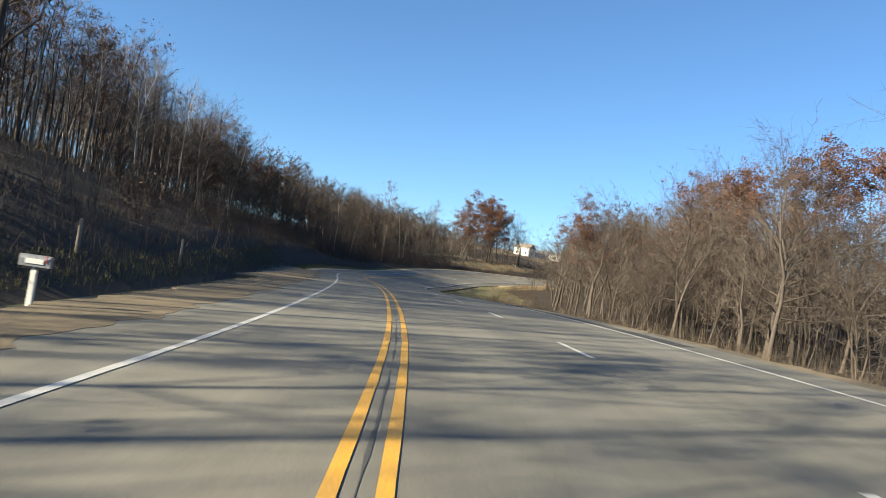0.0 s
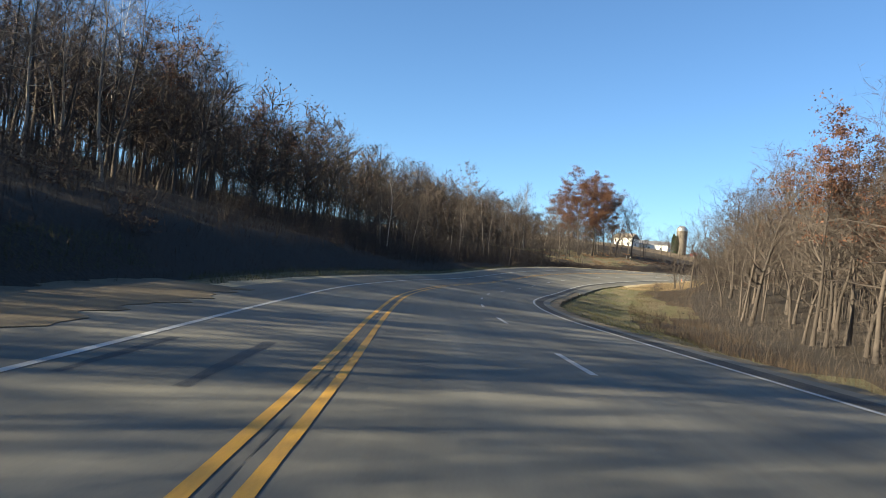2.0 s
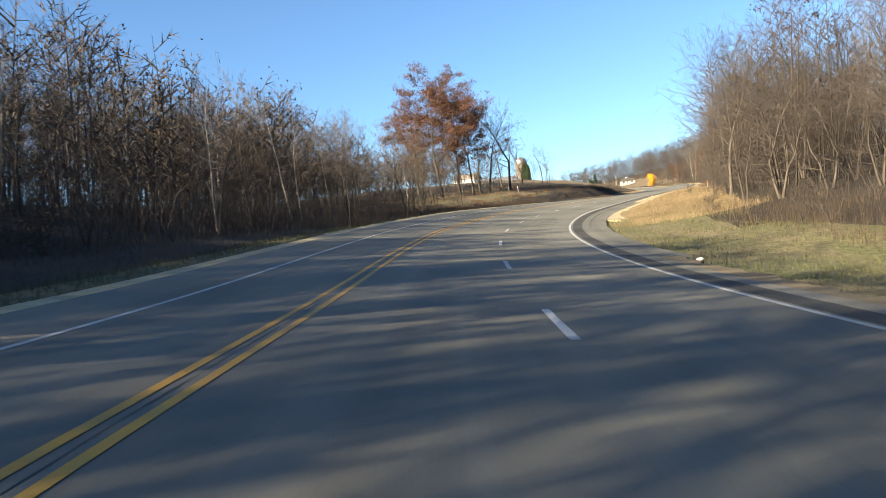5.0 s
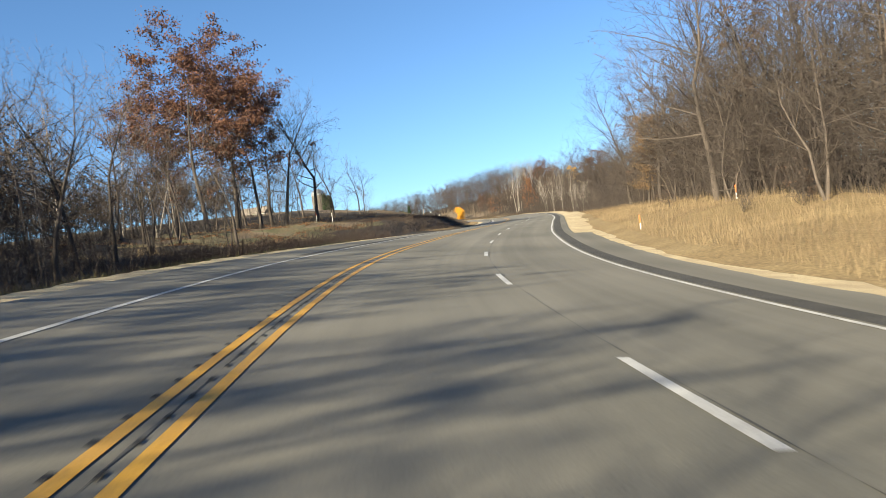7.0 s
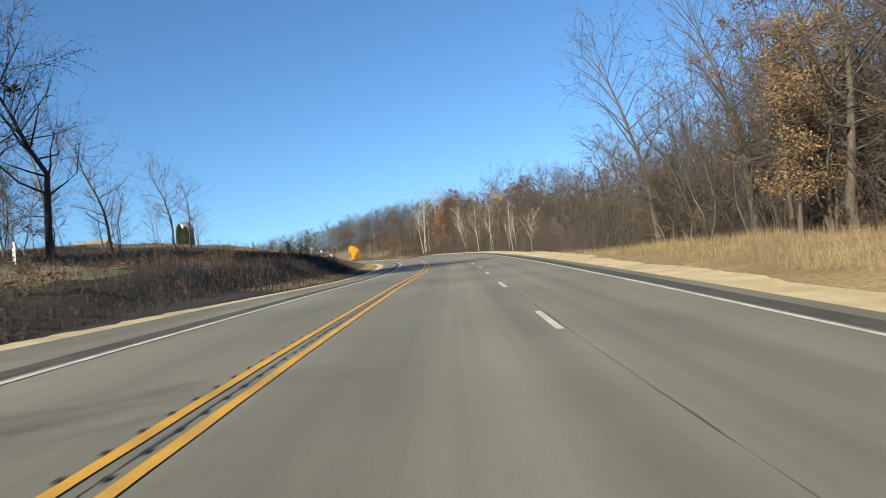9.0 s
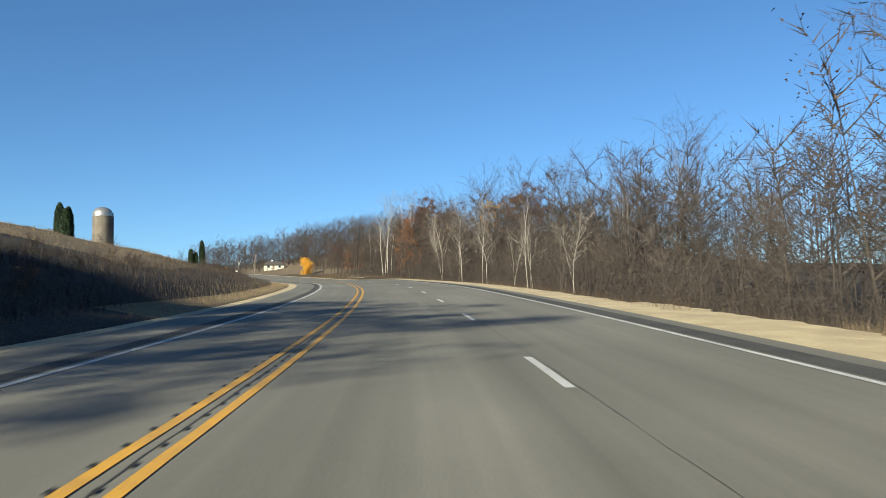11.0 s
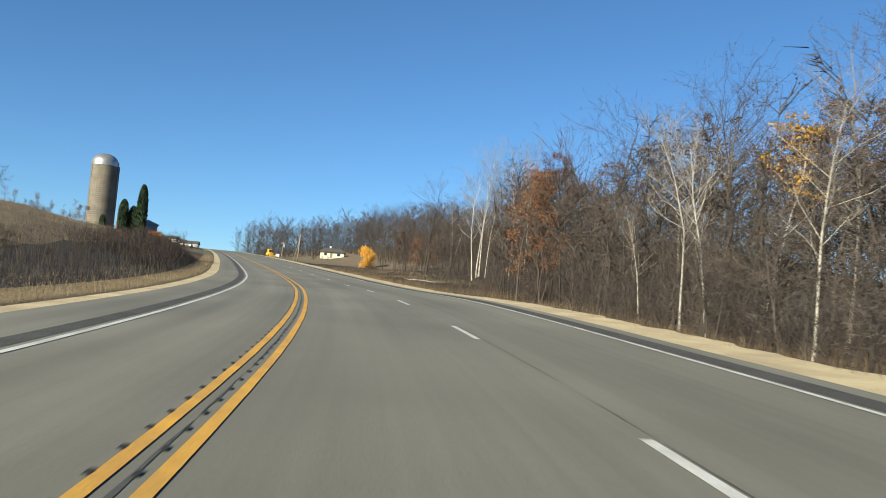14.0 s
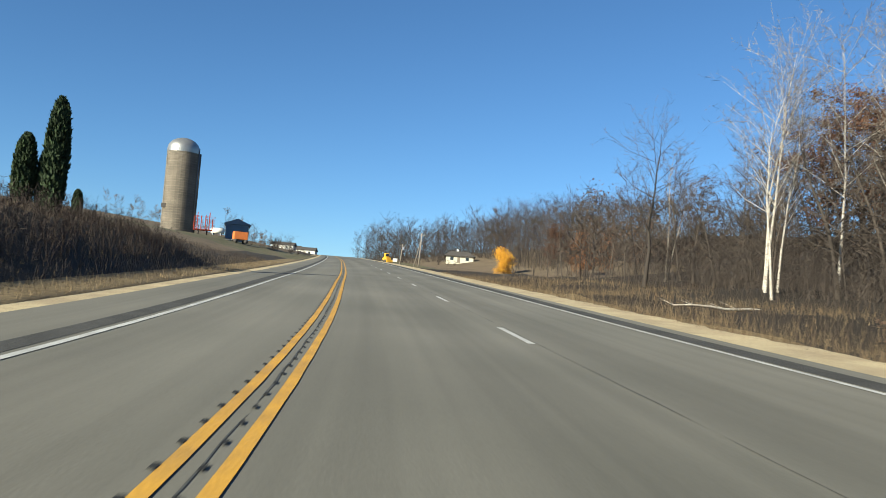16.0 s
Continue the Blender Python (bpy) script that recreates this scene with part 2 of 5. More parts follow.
def smooth_at(s, k):
    """A cubic through the knots of the line."""
    s = np.asarray(s, float)
    S, V = LN[:, 0], LN[:, k]
    slope = np.gradient(V, S)
    i = np.clip(np.searchsorted(S, s) - 1, 0, len(S) - 2)
    h = S[i + 1] - S[i]
    u = (s - S[i]) / h
    return (2 * u**3 - 3 * u**2 + 1) * V[i] + (u**3 - 2 * u**2 + u) * h * slope[i] + (3 * u**2 - 2 * u**3) * V[i + 1] + (u**3 - u**2) * h * slope[i + 1]


def line_frame(s):
    """Centre point (x, y, z), the way to the right, the heading and the cross fall at a distance along the road."""
    s = np.asarray(s, float)
    c = np.stack([smooth_at(s, 1), smooth_at(s, 2), smooth_at(s, 3)], -1)
    t = np.stack([smooth_at(s + 1, 1) - smooth_at(s - 1, 1), smooth_at(s + 1, 2) - smooth_at(s - 1, 2)], -1)
    t /= np.linalg.norm(t, axis=-1, keepdims=True)
    right = np.stack([t[..., 1], -t[..., 0]], -1)
    return c, right, np.arctan2(-t[..., 0], t[..., 1]), smooth_at(s, 4)


def surface(s, d, lift=0.0):
    """A point of the paved surface, d metres to the right of the centre line."""
    c, right, _, fall = line_frame(s)
    d = np.asarray(d, float)
    return np.concatenate([c[..., :2] + right * d[..., None], (c[..., 2] - fall * d + lift)[..., None]], -1)


# heights of the land over the road's centre, by distance along it and offset
LEFT_D = [-5.7, -7.5, -9.2, -11, -15, -25, -40, -70, -150]
LEFT = {
    -80: [0, 0.1, 0.49, 0.8, 2, 5, 10, 17, 24],
    0: [-0.2, -0.3, 0.21, 0.5, 1.2, 4, 7.5, 12, 15],
    30: [-0.2, -0.25, 0.5, 1.3, 2.4, 4.8, 8.5, 15, 21],
    60: [-0.1, -0.1, 1.06, 2.0, 3.0, 5.5, 9.5, 16, 22],
    110: [0, 0.3, 1.4, 2.3, 3.2, 5.5, 9, 15.5, 22],
    150: [0, 0.1, 0.49, 0.8, 2.0, 4.5, 7.5, 13, 19],
    195: [-0.1, -0.3, -0.24, -0.2, 0.5, 2, 5, 9, 13],
    235: [-0.1, -0.3, -0.13, 0.0, 0.7, 2.4, 4, 6, 9],
    262: [0, 0.3, 1.5, 1.9, 2.3, 3.1, 3.8, 5, 7],
    295: [0, 0.4, 1.7, 2.2, 2.9, 4.4, 5.6, 7, 8],
    335: [0, 0.1, 0.7, 1.3, 2.5, 5.0, 7.0, 8.5, 9.5],
    380: [0, 0.05, 0.4, 0.8, 1.8, 4.3, 6.5, 8, 9],
}
LEFT_FAR = {
    430: [0, 0.1, 1.1, 1.9, 2.5, 4.2, 6.0, 7.5, 8.5],
    480: [0, 0.1, 0.4, 0.6, 1.1, 2.8, 5.0, 7, 8.5],
    560: [0, 0, 0.17, 0.3, 0.8, 2.7, 3.4, 6, 8],
    640: [0, 0, 0.17, 0.3, 0.8, 2, 4.5, 8, 12],
    900: [0, 0, 0.11, 0.2, 0.6, 1.5, 3, 6, 10],
}
RIGHT_D = [9.6, 11, 14, 19, 29, 44, 75, 150]
RIGHT = {
    -80: [-0.3, -0.9, -2.0, -3.0, -4.0, -4, -3, 2], 30: [-0.3, -0.9, -1.9, -2.6, -2.4, -1.6, 0, 5], 80: [-0.2, -0.5, -1.2, -1.9, -1.9, -1.2, 1, 7],
    130: [-0.2, -0.4, -0.9, -1.2, -1.1, -0.7, 1, 7], 180: [-0.1, -0.2, -0.2, -0.2, 0.2, 0.8, 3, 9], 225: [-0.1, 0.1, 0.3, 0.5, 1.0, 2, 4, 10],
    265: [-0.1, 0.0, 0.1, 0.0, 0.3, 1, 2, 5], 310: [-0.2, -0.5, -1.2, -2.0, -2.5, -3, -3, 0], 370: [-0.2, -0.4, -0.7, -1.0, -1.2, -1, -1, 2],
    450: [-0.1, -0.2, -0.2, 0.2, 1.0, 1.2, 1, 3],
}
RIGHT_FAR = {600: [-0.1, -0.3, -0.6, -0.9, -1.2, -1.0, 5, 18], 700: [-0.1, -0.3, -0.6, -0.8, -0.6, 1.5, 8, 20], 900: [0, 0, 0, 0.4, 1.5, 3.5, 8, 16]}


def land(s, d):
    """Height of the land over the road's centre line."""
    s, d = np.asarray(s, float), np.asarray(d, float)
    out = np.zeros(np.broadcast(s, d).shape)
    for table, cols in (({**LEFT, **LEFT_FAR}, LEFT_D), ({**RIGHT, **RIGHT_FAR}, RIGHT_D)):
        keys = np.array(sorted(table))
        rows = np.array([table[k] for k in keys], float)
        order = np.argsort(cols)
        cd, rows = np.array(cols)[order], rows[:, order]
        i = np.clip(np.searchsorted(keys, s) - 1, 0, len(keys) - 2)
        u = np.clip((s - keys[i]) / (keys[i + 1] - keys[i]), 0, 1)
        u = u * u * (3 - 2 * u)
        j = np.clip(np.searchsorted(cd, d) - 1, 0, len(cd) - 2)
        v = np.clip((d - cd[j]) / (cd[j + 1] - cd[j]), 0, 1)
        z = (rows[i, j] * (1 - v) + rows[i, j + 1] * v) * (1 - u) + (rows[i + 1, j] * (1 - v) + rows[i + 1, j + 1] * v) * u
        side = d < 0 if cols[0] < 0 else d > 0
        out = np.where(side, z, out)
    edge = np.clip(d, -6, 9.6)
    fade = np.clip(1 - (np.abs(d) - 10) / 25, 0, 1)
    fall = smooth_at(s, 4)
    rough = np.clip((np.abs(d) - 8) / 8, 0, 1) * (0.25 * np.sin(s * 0.31 + d * 0.17) * np.sin(d * 0.43 - s * 0.11) + 0.12 * np.sin(s * 0.9 + 1.3 * d))
    return out - fall * edge * fade + rough


def ground_at(s, d, lift=0.0):
    c, right, _, _ = line_frame(s)
    d = np.asarray(d, float)
    return np.concatenate([c[..., :2] + right * d[..., None], (c[..., 2] + land(s, d) + lift)[..., None]], -1)


def grid_faces(ns, nd):
    a = (np.arange(ns - 1)[:, None] * nd + np.arange(nd - 1)).ravel()
    return np.stack([a, a + 1, a + nd + 1, a + nd], 1)


# ---------------------------------------------------------------- ground, road, markings
S0, S1 = -80.0, 900.0
stations = np.concatenate([np.arange(S0, 480, 2.0), np.arange(480, S1 + 1, 10.0)])
offsets = np.array([-150, -120, -95, -75, -60, -52, -45, -40, -35, -30, -26, -23, -20, -18, -16, -14.5, -13, -12, -11, -10, -9, -8.2, -7.5, -6.8, -6.2, -5.7, -5.4, -3, 0, 4, 7.8, 9.1, 9.6, 10.2, 11, 12, 13, 14, 15, 17, 19, 22, 25, 28, 32, 37, 45, 55, 75, 110, 150])
SS, DD = np.meshgrid(stations, offsets, indexing="ij")
gv = ground_at(SS, DD)
under = (DD > -5.6) & (DD < 9.3)
gv[..., 2] = np.where(under, surface(SS, DD)[..., 2] - 0.25, gv[..., 2])
ns, nd = SS.shape
gverts, gfaces = gv.reshape(-1, 3), [tuple(f) for f in grid_faces(ns, nd)]
# skirt that carries the land out to the horizon
rim = [i * nd for i in range(ns)] + [(ns - 1) * nd + j for j in range(1, nd)] + [i * nd + nd - 1 for i in range(ns - 2, -1, -1)] + [j for j in range(nd - 2, 0, -1)]
middle = np.array([90.0, 380.0])
rings, extra = [rim], []
for k, far in enumerate((1.5, 3.0, 8.0)):
    ring = []
    for i in rim:
        out = gverts[i].copy()
        out[:2] = middle + (out[:2] - middle) * far
        out[2] = out[2] * 0.9 + (0 if k == 0 else -4)
        ring.append(len(gverts) + len(extra))
        extra.append(out)
    rings.append(ring)
for r0, r1 in zip(rings, rings[1:]):
    for k in range(len(rim)):
        k2 = (k + 1) % len(rim)
        gfaces.append((r0[k], r0[k2], r1[k2], r1[k]))
gslots = []
for f in gfaces:
    i = f[0]
    s, d = (SS.ravel()[i], DD.ravel()[i]) if i < ns * nd and f[3] < ns * nd else (450, 200)
    if 9 < d < 17 + 3 * math.sin(s * 0.1) and 55 < s < 178:
        slot = 2
    elif 9 < d < 19 and 178 <= s < 300 or 9 < d < 13 and s > 300:
        slot = 3
    elif -12 + 1.5 * math.sin(s * 0.4) > d > -55 + 8 * math.sin(s * 0.21) and 234 + 6 * math.sin(d * 0.33) < s < 271 + 6 * math.sin(d * 0.27 + 1):
        slot = 2 if math.sin(s * 0.35) * math.sin(d * 0.5) > -0.3 else 4
    elif -8.0 < d < 0 and s < 50 or -7.4 < d < 0 and s < 220:
        slot = 2
    elif s > 540 and 26 <= d < 62:
        slot = 4
    elif 505 < s < 605 and -38 < d < 0 or 540 < s < 720 and 9 < d < 26:
        slot = 2
    elif d < -12.5 and s > 320:
        slot = 4
    elif -8.2 < d < 0 and s > 300:
        slot = 3
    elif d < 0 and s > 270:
        # Cut bank face, with its shade in the ground colour.
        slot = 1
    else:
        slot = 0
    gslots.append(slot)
ground = new("ground", mesh_of("ground", np.concatenate([gverts, np.array(extra)]), gfaces, [shade_dark_soil, bank_weeds, verge_grass, tan_meadow, hill_grass], smooth=True, slots=gslots))
tagged(ground, "brown autumn ground of dry grass and leaf litter", "ground", kind="structure")


def strip(name, s0, s1, d0, d1, lift, mat, step=2.0, cols=2, wob=0.0, label="", category="road", parent=None, thick=0.0):
    """A ribbon on the paved surface between two offsets."""
    s = np.linspace(s0, s1, max(2, int(round((s1 - s0) / step)) + 1))
    d = np.linspace(0, 1, cols)
    a, b = np.meshgrid(s, d, indexing="ij")
    lo = d0 + wob * (np.sin(a * 0.7) + np.sin(a * 1.9 + 1) + np.sin(a * 4.1)) / 3
    hi = d1 + wob * (np.sin(a * 0.83 + 2) + np.sin(a * 2.3) + np.sin(a * 3.7)) / 3
    v = surface(a, lo + (hi - lo) * b, lift).reshape(-1, 3)
    f = [tuple(x) for x in grid_faces(len(s), cols)]
    if thick:
        n = len(v)
        v = np.concatenate([v, v - [0, 0, thick]])
        for i in range(len(s) - 1):
            f += [(i * cols, (i + 1) * cols, (i + 1) * cols + n, i * cols + n), (i * cols + cols - 1, i * cols + cols - 1 + n, (i + 1) * cols + cols - 1 + n, (i + 1) * cols + cols - 1)]
        for j in range(cols - 1):
            e = (len(s) - 1) * cols + j
            f += [(j, j + n, j + 1 + n, j + 1), (e, e + 1, e + 1 + n, e + n)]
    ob = new(name, mesh_of(name, v, f, mat))
    flat = np.stack([(lo + (hi - lo) * b).ravel(), a.ravel()], 1)
    flat = np.concatenate([flat, flat]) if thick else flat
    where = np.empty(len(ob.data.loops), np.int32)
    ob.data.loops.foreach_get("vertex_index", where)
    ob.data.uv_layers.new(name="along_road").data.foreach_set("uv", flat[where].astype(np.float32).ravel())
    if parent:
        ob.parent = parent
        return ob
    return tagged(ob, label, category, kind="structure")


LEFT_EDGE, RIGHT_EDGE, LANE = -2.77, 6.98, 3.55
road = strip("road", S0, S1, -4.9, 8.2, 0.0, asphalt, cols=12, label="grey weathered asphalt road surface", thick=0.3)
strip("gravel_shoulder_left", S0, S1, -5.8, -4.8, -0.03, gravel, step=0.5, wob=0.22, label="pale sandy gravel shoulder", category="shoulder", thick=0.3)
strip("gravel_verge_right", S0, 188, 8.1, 9.0, -0.03, apron_gravel, step=0.5, wob=0.28, label="narrow worn gravel edge of the road", category="shoulder", thick=0.4)
strip("paved_shoulder", 150, 226, 8.15, 9.25, -0.012, asphalt, step=1.0, wob=0.1, label="grey paved shoulder of the road", category="shoulder", thick=0.3)
strip("gravel_shoulder_right", 187, S1, 8.1, 10.1, -0.03, gravel, step=0.5, wob=0.28, label="pale sandy gravel shoulder", category="shoulder", thick=0.4)
strip("gravel_shoulder_wide", 186, 306, 9.9, 10.9, -0.05, gravel, step=0.5, wob=0.3, label="pale sandy gravel beside the shoulder", category="shoulder", thick=0.4)
strip("gravel_apron_near", 0, 46, -6.4, -4.3, 0.006, apron_gravel, step=0.5, wob=0.3, label="worn gravel apron beside the road", category="apron", thick=0.4)
strip("driveway_apron", 41, 74, -7.5, -4.3, 0.014, apron_gravel, step=0.5, wob=0.5, label="worn gravel apron beside the road", category="apron", thick=0.4)
strip("rumble_strip_left", 205, S1, LEFT_EDGE - 0.58, LEFT_EDGE - 0.18, 0.004, rumble, label="dark milled rumble strip beside the edge line", category="rumble strip")
strip("rumble_strip_right", 20, S1, RIGHT_EDGE + 0.16, RIGHT_EDGE + 0.72, 0.004, rumble, label="dark milled rumble strip beside the edge line", category="rumble strip")
strip("edge_line_left", S0, S1, LEFT_EDGE - 0.06, LEFT_EDGE + 0.06, 0.008, white_paint, wob=0.006, step=1.0, label="white painted edge line", category="road marking")
strip("edge_line_right", S0, S1, RIGHT_EDGE - 0.06, RIGHT_EDGE + 0.06, 0.008, white_paint, wob=0.006, step=1.0, label="white painted edge line", category="road marking")
strip("centre_line_left", S0, S1, -0.215, -0.105, 0.008, yellow_paint, wob=0.006, step=1.0, label="yellow painted centre line, one of a double line", category="road marking")
strip("centre_line_right", S0, S1, 0.105, 0.215, 0.008, yellow_paint, wob=0.006, step=1.0, label="yellow painted centre line, one of a double line", category="road marking")
strip("joint_centre", S0, S1, -0.009, 0.009, 0.004, seal, wob=0.02, step=0.5, label="dark sealed joint between the lanes", category="road joint")
strip("joint_lane", 150, 520, LANE + 0.1, LANE + 0.112, 0.004, seal, wob=0.015, step=0.5, label="dark sealed joint between the lanes", category="road joint")
for k in range(-5, 45):
    s = 12.19 * k + float(np.interp(12.19 * k, [0, 37, 60, 84, 108, 134, 215, 239, 298, 355, 413], [2.6, 0.93, -0.45, -1.3, -1.46, -0.34, -4.7, -4.8, -6.8, -10.7, -13.4]))
    ob = strip("lane_dash", s, s + 3.05, LANE - 0.06, LANE + 0.06, 0.008, white_paint, step=0.5, wob=0.004, label="white painted lane dash", category="road marking")
    ob["group"] = "lane dashes"

# ---------------------------------------------------------------- trees
def turned(v, rng, amount):
    x, y, z = rng.normal(size=3)
    x, y, z = v[0] + amount * x, v[1] + amount * y, v[2] + amount * z
    n = math.sqrt(x * x + y * y + z * z) + 1e-9
    return np.array((x / n, y / n, z / n))


class Wood:
    """Collects tapered tubes and spikes."""

    def __init__(self):
        self.v, self.f, self.thin, self.fine = [], [], [], []

    def tube(self, pts, radii, sides):
        base = len(self.v)
        for i, (p, r) in enumerate(zip(pts, radii)):
            d = pts[min(i + 1, len(pts) - 1)] - pts[max(i - 1, 0)]
            d = d / (np.linalg.norm(d) + 1e-9)
            a = np.cross(d, (0.3, 0.9, 0.2) if abs(d[2]) > 0.8 else (0, 0, 1))
            a /= np.linalg.norm(a) + 1e-9
            b = np.cross(d, a)
            for k in range(sides):
                w = 2 * math.pi * k / sides
                self.v.append(p + r * (math.cos(w) * a + math.sin(w) * b))
        for i in range(len(pts) - 1):
            for k in range(sides):
                q, n = base + i * sides + k, base + i * sides + (k + 1) % sides
                self.f.append((q, n, n + sides, q + sides))

    def spike(self, p, q, r):
        """A thin three-sided twig that ends in a point."""
        self.thin.append((*p, *q, r))

    def close(self):
        """Adds the gathered twigs and gives all vertices and faces."""
        if not self.thin:
            return self.add_hairs(self.v, self.f)
        t = np.array(self.thin)
        p, q, r = t[:, :3], t[:, 3:6], t[:, 6:]
        d = q - p
        a = np.cross(d, (0.31, 0.2, 0.93))
        a *= r / (np.linalg.norm(a, axis=1, keepdims=True) + 1e-9)
        b = np.cross(d, a)
        b *= r / (np.linalg.norm(b, axis=1, keepdims=True) + 1e-9)
        v = np.stack([p + a, p - 0.5 * a + 0.87 * b, p - 0.5 * a - 0.87 * b, q], 1).reshape(-1, 3)
        k = len(self.v) + 4 * np.arange(len(t))
        f = np.concatenate([np.stack([k, k + 1, k + 3], 1), np.stack([k + 1, k + 2, k + 3], 1), np.stack([k + 2, k, k + 3], 1)]).tolist()
        v = np.concatenate([np.array(self.v), v]) if self.v else v
        return self.add_hairs(v, self.f + f)

    def hair(self, p, q, r):
        """The finest twigs: one sliver each."""
        self.fine.append((*p, *q, r))

    def add_hairs(self, v, f):
        if not self.fine:
            return v, f
        t = np.array(self.fine)
        p, q, r = t[:, :3], t[:, 3:6], t[:, 6:]
        a = np.cross(q - p, np.stack([np.sin(7 * q[:, 0]), np.cos(9 * q[:, 1]), np.sin(5 * q[:, 2])], 1))
        a *= r / (np.linalg.norm(a, axis=1, keepdims=True) + 1e-9)
        more = np.stack([p + a, p - a, q], 1).reshape(-1, 3)
        k = np.arange(len(more)).reshape(-1, 3) + len(v)
        return np.concatenate([np.asarray(v).reshape(-1, 3), more]), list(f) + k.tolist()


def bare_crown(rng, height, trunk_r, clear=0.35, spread=0.55, limbs=16, sub=5, twigs=6, lean=0.05, stems=1, droop=0.0, crook=0.07, fan=0.8, reach=1.0, rise=0.0):
    """Trunk and limbs in one mesh's lists, fine twigs in another; also the points where leaves would sit."""
    wood, fine, tips = Wood(), Wood(), []
    for stem in range(stems):
        way = np.array([rng.normal() * lean, rng.normal() * lean, 1.0])
        if stems > 1:
            w = 2 * math.pi * (stem + rng.random() * 0.6) / stems
            way += 0.2 * np.array([math.cos(w), math.sin(w), 0])
        way /= np.linalg.norm(way)
        p, n = np.array([0, 0, -0.4]), 8 if stems == 1 else 6 if stems < 4 else 4
        own = height * (1 if stem == 0 else 0.75 + 0.2 * rng.random())
        pts = [p]
        for i in range(n):
            way = turned(way + np.array([0, 0, 0.08]), rng, crook * (1 if i < n * clear + 1 else 2.0))
            p = p + way * own / n
            pts.append(p)
        radii = [trunk_r * (1.25 if i == 0 else 1.0) * (1 - 0.95 * (i / n) ** 0.8) + 0.008 for i in range(n + 1)]
        wood.tube(pts, radii, 6 if stems == 1 else 5 if stems < 4 else 3)
        pts = np.array(pts)
        for k in range(limbs // stems):
            v = (k + rng.random()) / (limbs / stems)
            u = clear + (0.97 - clear) * v**0.85
            f = u * n
            i = min(int(f), n - 1)
            at = pts[i] + (f - i) * (pts[i + 1] - pts[i])
            w = 2.4 * k + rng.random() * 1.2
            up = 0.35 + rise + 0.95 * v + 0.22 * rng.normal()
            go = np.array([math.cos(w), math.sin(w), up - droop])
            go /= np.linalg.norm(go)
            # longest in the middle of the crown, so that the outline comes out round
            length = 0.5 * spread * height * (0.42 + 0.58 * math.sin(math.pi * (0.22 + 0.7 * v))) * (0.7 + 0.5 * rng.random())
            r = max(0.014, radii[i] * 0.45)
            lp, q = [at], at
            for j in range(4):
                go = turned(go + np.array([0, 0, 0.1 - 0.2 * droop]), rng, 0.26)
                q = q + go * length / 4
                lp.append(q)
            wood.tube([lp[0], lp[1], lp[2], lp[4]] if r > 0.06 else lp[::2], [r, r * 0.75, r * 0.5, 0.006] if r > 0.06 else [r, r * 0.6, 0.006], 3)
            for j in range(sub):
                g = 0.2 + 0.8 * (j + rng.random()) / sub
                jj = min(int(g * 4), 3)
                b = lp[jj] + (g * 4 - jj) * (lp[jj + 1] - lp[jj])
                side = turned((lp[jj + 1] - lp[jj]) / (length / 4) + np.array([0, 0, 0.12]), rng, 0.55)
                sl = reach * length * (0.6 - 0.25 * g) * (0.7 + 0.6 * rng.random())
                mid = b + side * sl * 0.5
                side2 = turned(side, rng, 0.3)
                end = mid + side2 * sl * 0.5
                fine.hair(b, mid + (mid - b) * 0.25, min(0.019, r * 0.4 * (1.1 - 0.5 * g) + 0.006))
                fine.hair(mid, end, min(0.013, r * 0.2 * (1.1 - 0.5 * g) + 0.008))
                for m in range(twigs):
                    h = (m + rng.random()) / twigs
                    a = b + (mid - b) * 2 * h if h < 0.5 else mid + (end - mid) * (2 * h - 1)
                    tw = turned(side2, rng, fan)
                    e = a + tw * (0.3 + 0.7 * rng.random()) * min(1.1, 0.4 + sl * 0.3)
                    fine.hair(a, e, 0.0105)
                    tips.append((a + e) / 2)
    return wood, fine, np.array(tips)


def unit(v):
    return v / (np.linalg.norm(v, axis=-1, keepdims=True) + 1e-9)


def leaf_mesh(name, rng, tips, count, size, mat, blob=0.5):
    """Small folded leaf clumps, gathered in uneven bunches round some of the twigs."""
    bunches = tips[rng.integers(0, len(tips), max(12, count // 20))]
    near = rng.integers(0, len(bunches), count)
    c = bunches[near] + rng.normal(size=(count, 3)) * np.array((1.0, 1.0, 0.62)) * blob * (0.7 + 0.6 * rng.random((len(bunches), 1)))[near]
    a = unit(rng.normal(size=(count, 3)))
    b = unit(np.cross(a, rng.normal(size=(count, 3))))
    n = np.cross(a, b)
    s = size * (0.6 + 0.8 * rng.random((count, 1)))
    v = np.stack([c - a * s, c + b * s * 0.75 + n * s * 0.2, c + a * s - b * s * 0.5], 1).reshape(-1, 3)
    return mesh_of(name, v, np.arange(3 * count).reshape(-1, 3).tolist(), mat)


TREES = {}


def tree_kind(key, name, label, category, seed, bark_mat, twig_mat, leaves=None, **how):
    """Builds one tree out of sight of the road; copies of it are planted afterwards."""
    rng = np.random.default_rng(seed)
    wood, fine, tips = bare_crown(rng, **how)
    parts = [("trunk", mesh_of(name + "_trunk", *wood.close(), bark_mat, smooth=True)), ("crown", mesh_of(name + "_crown", *fine.close(), twig_mat))]
    if leaves:
        count, size, mat, blob, low = leaves
        top = tips[tips[:, 2] > low * how["height"]]
        parts.append(("foliage", leaf_mesh(name + "_leaves", rng, top, count, size, mat, blob)))
    TREES.setdefault(key, []).append((name, label, category, how["height"], parts))


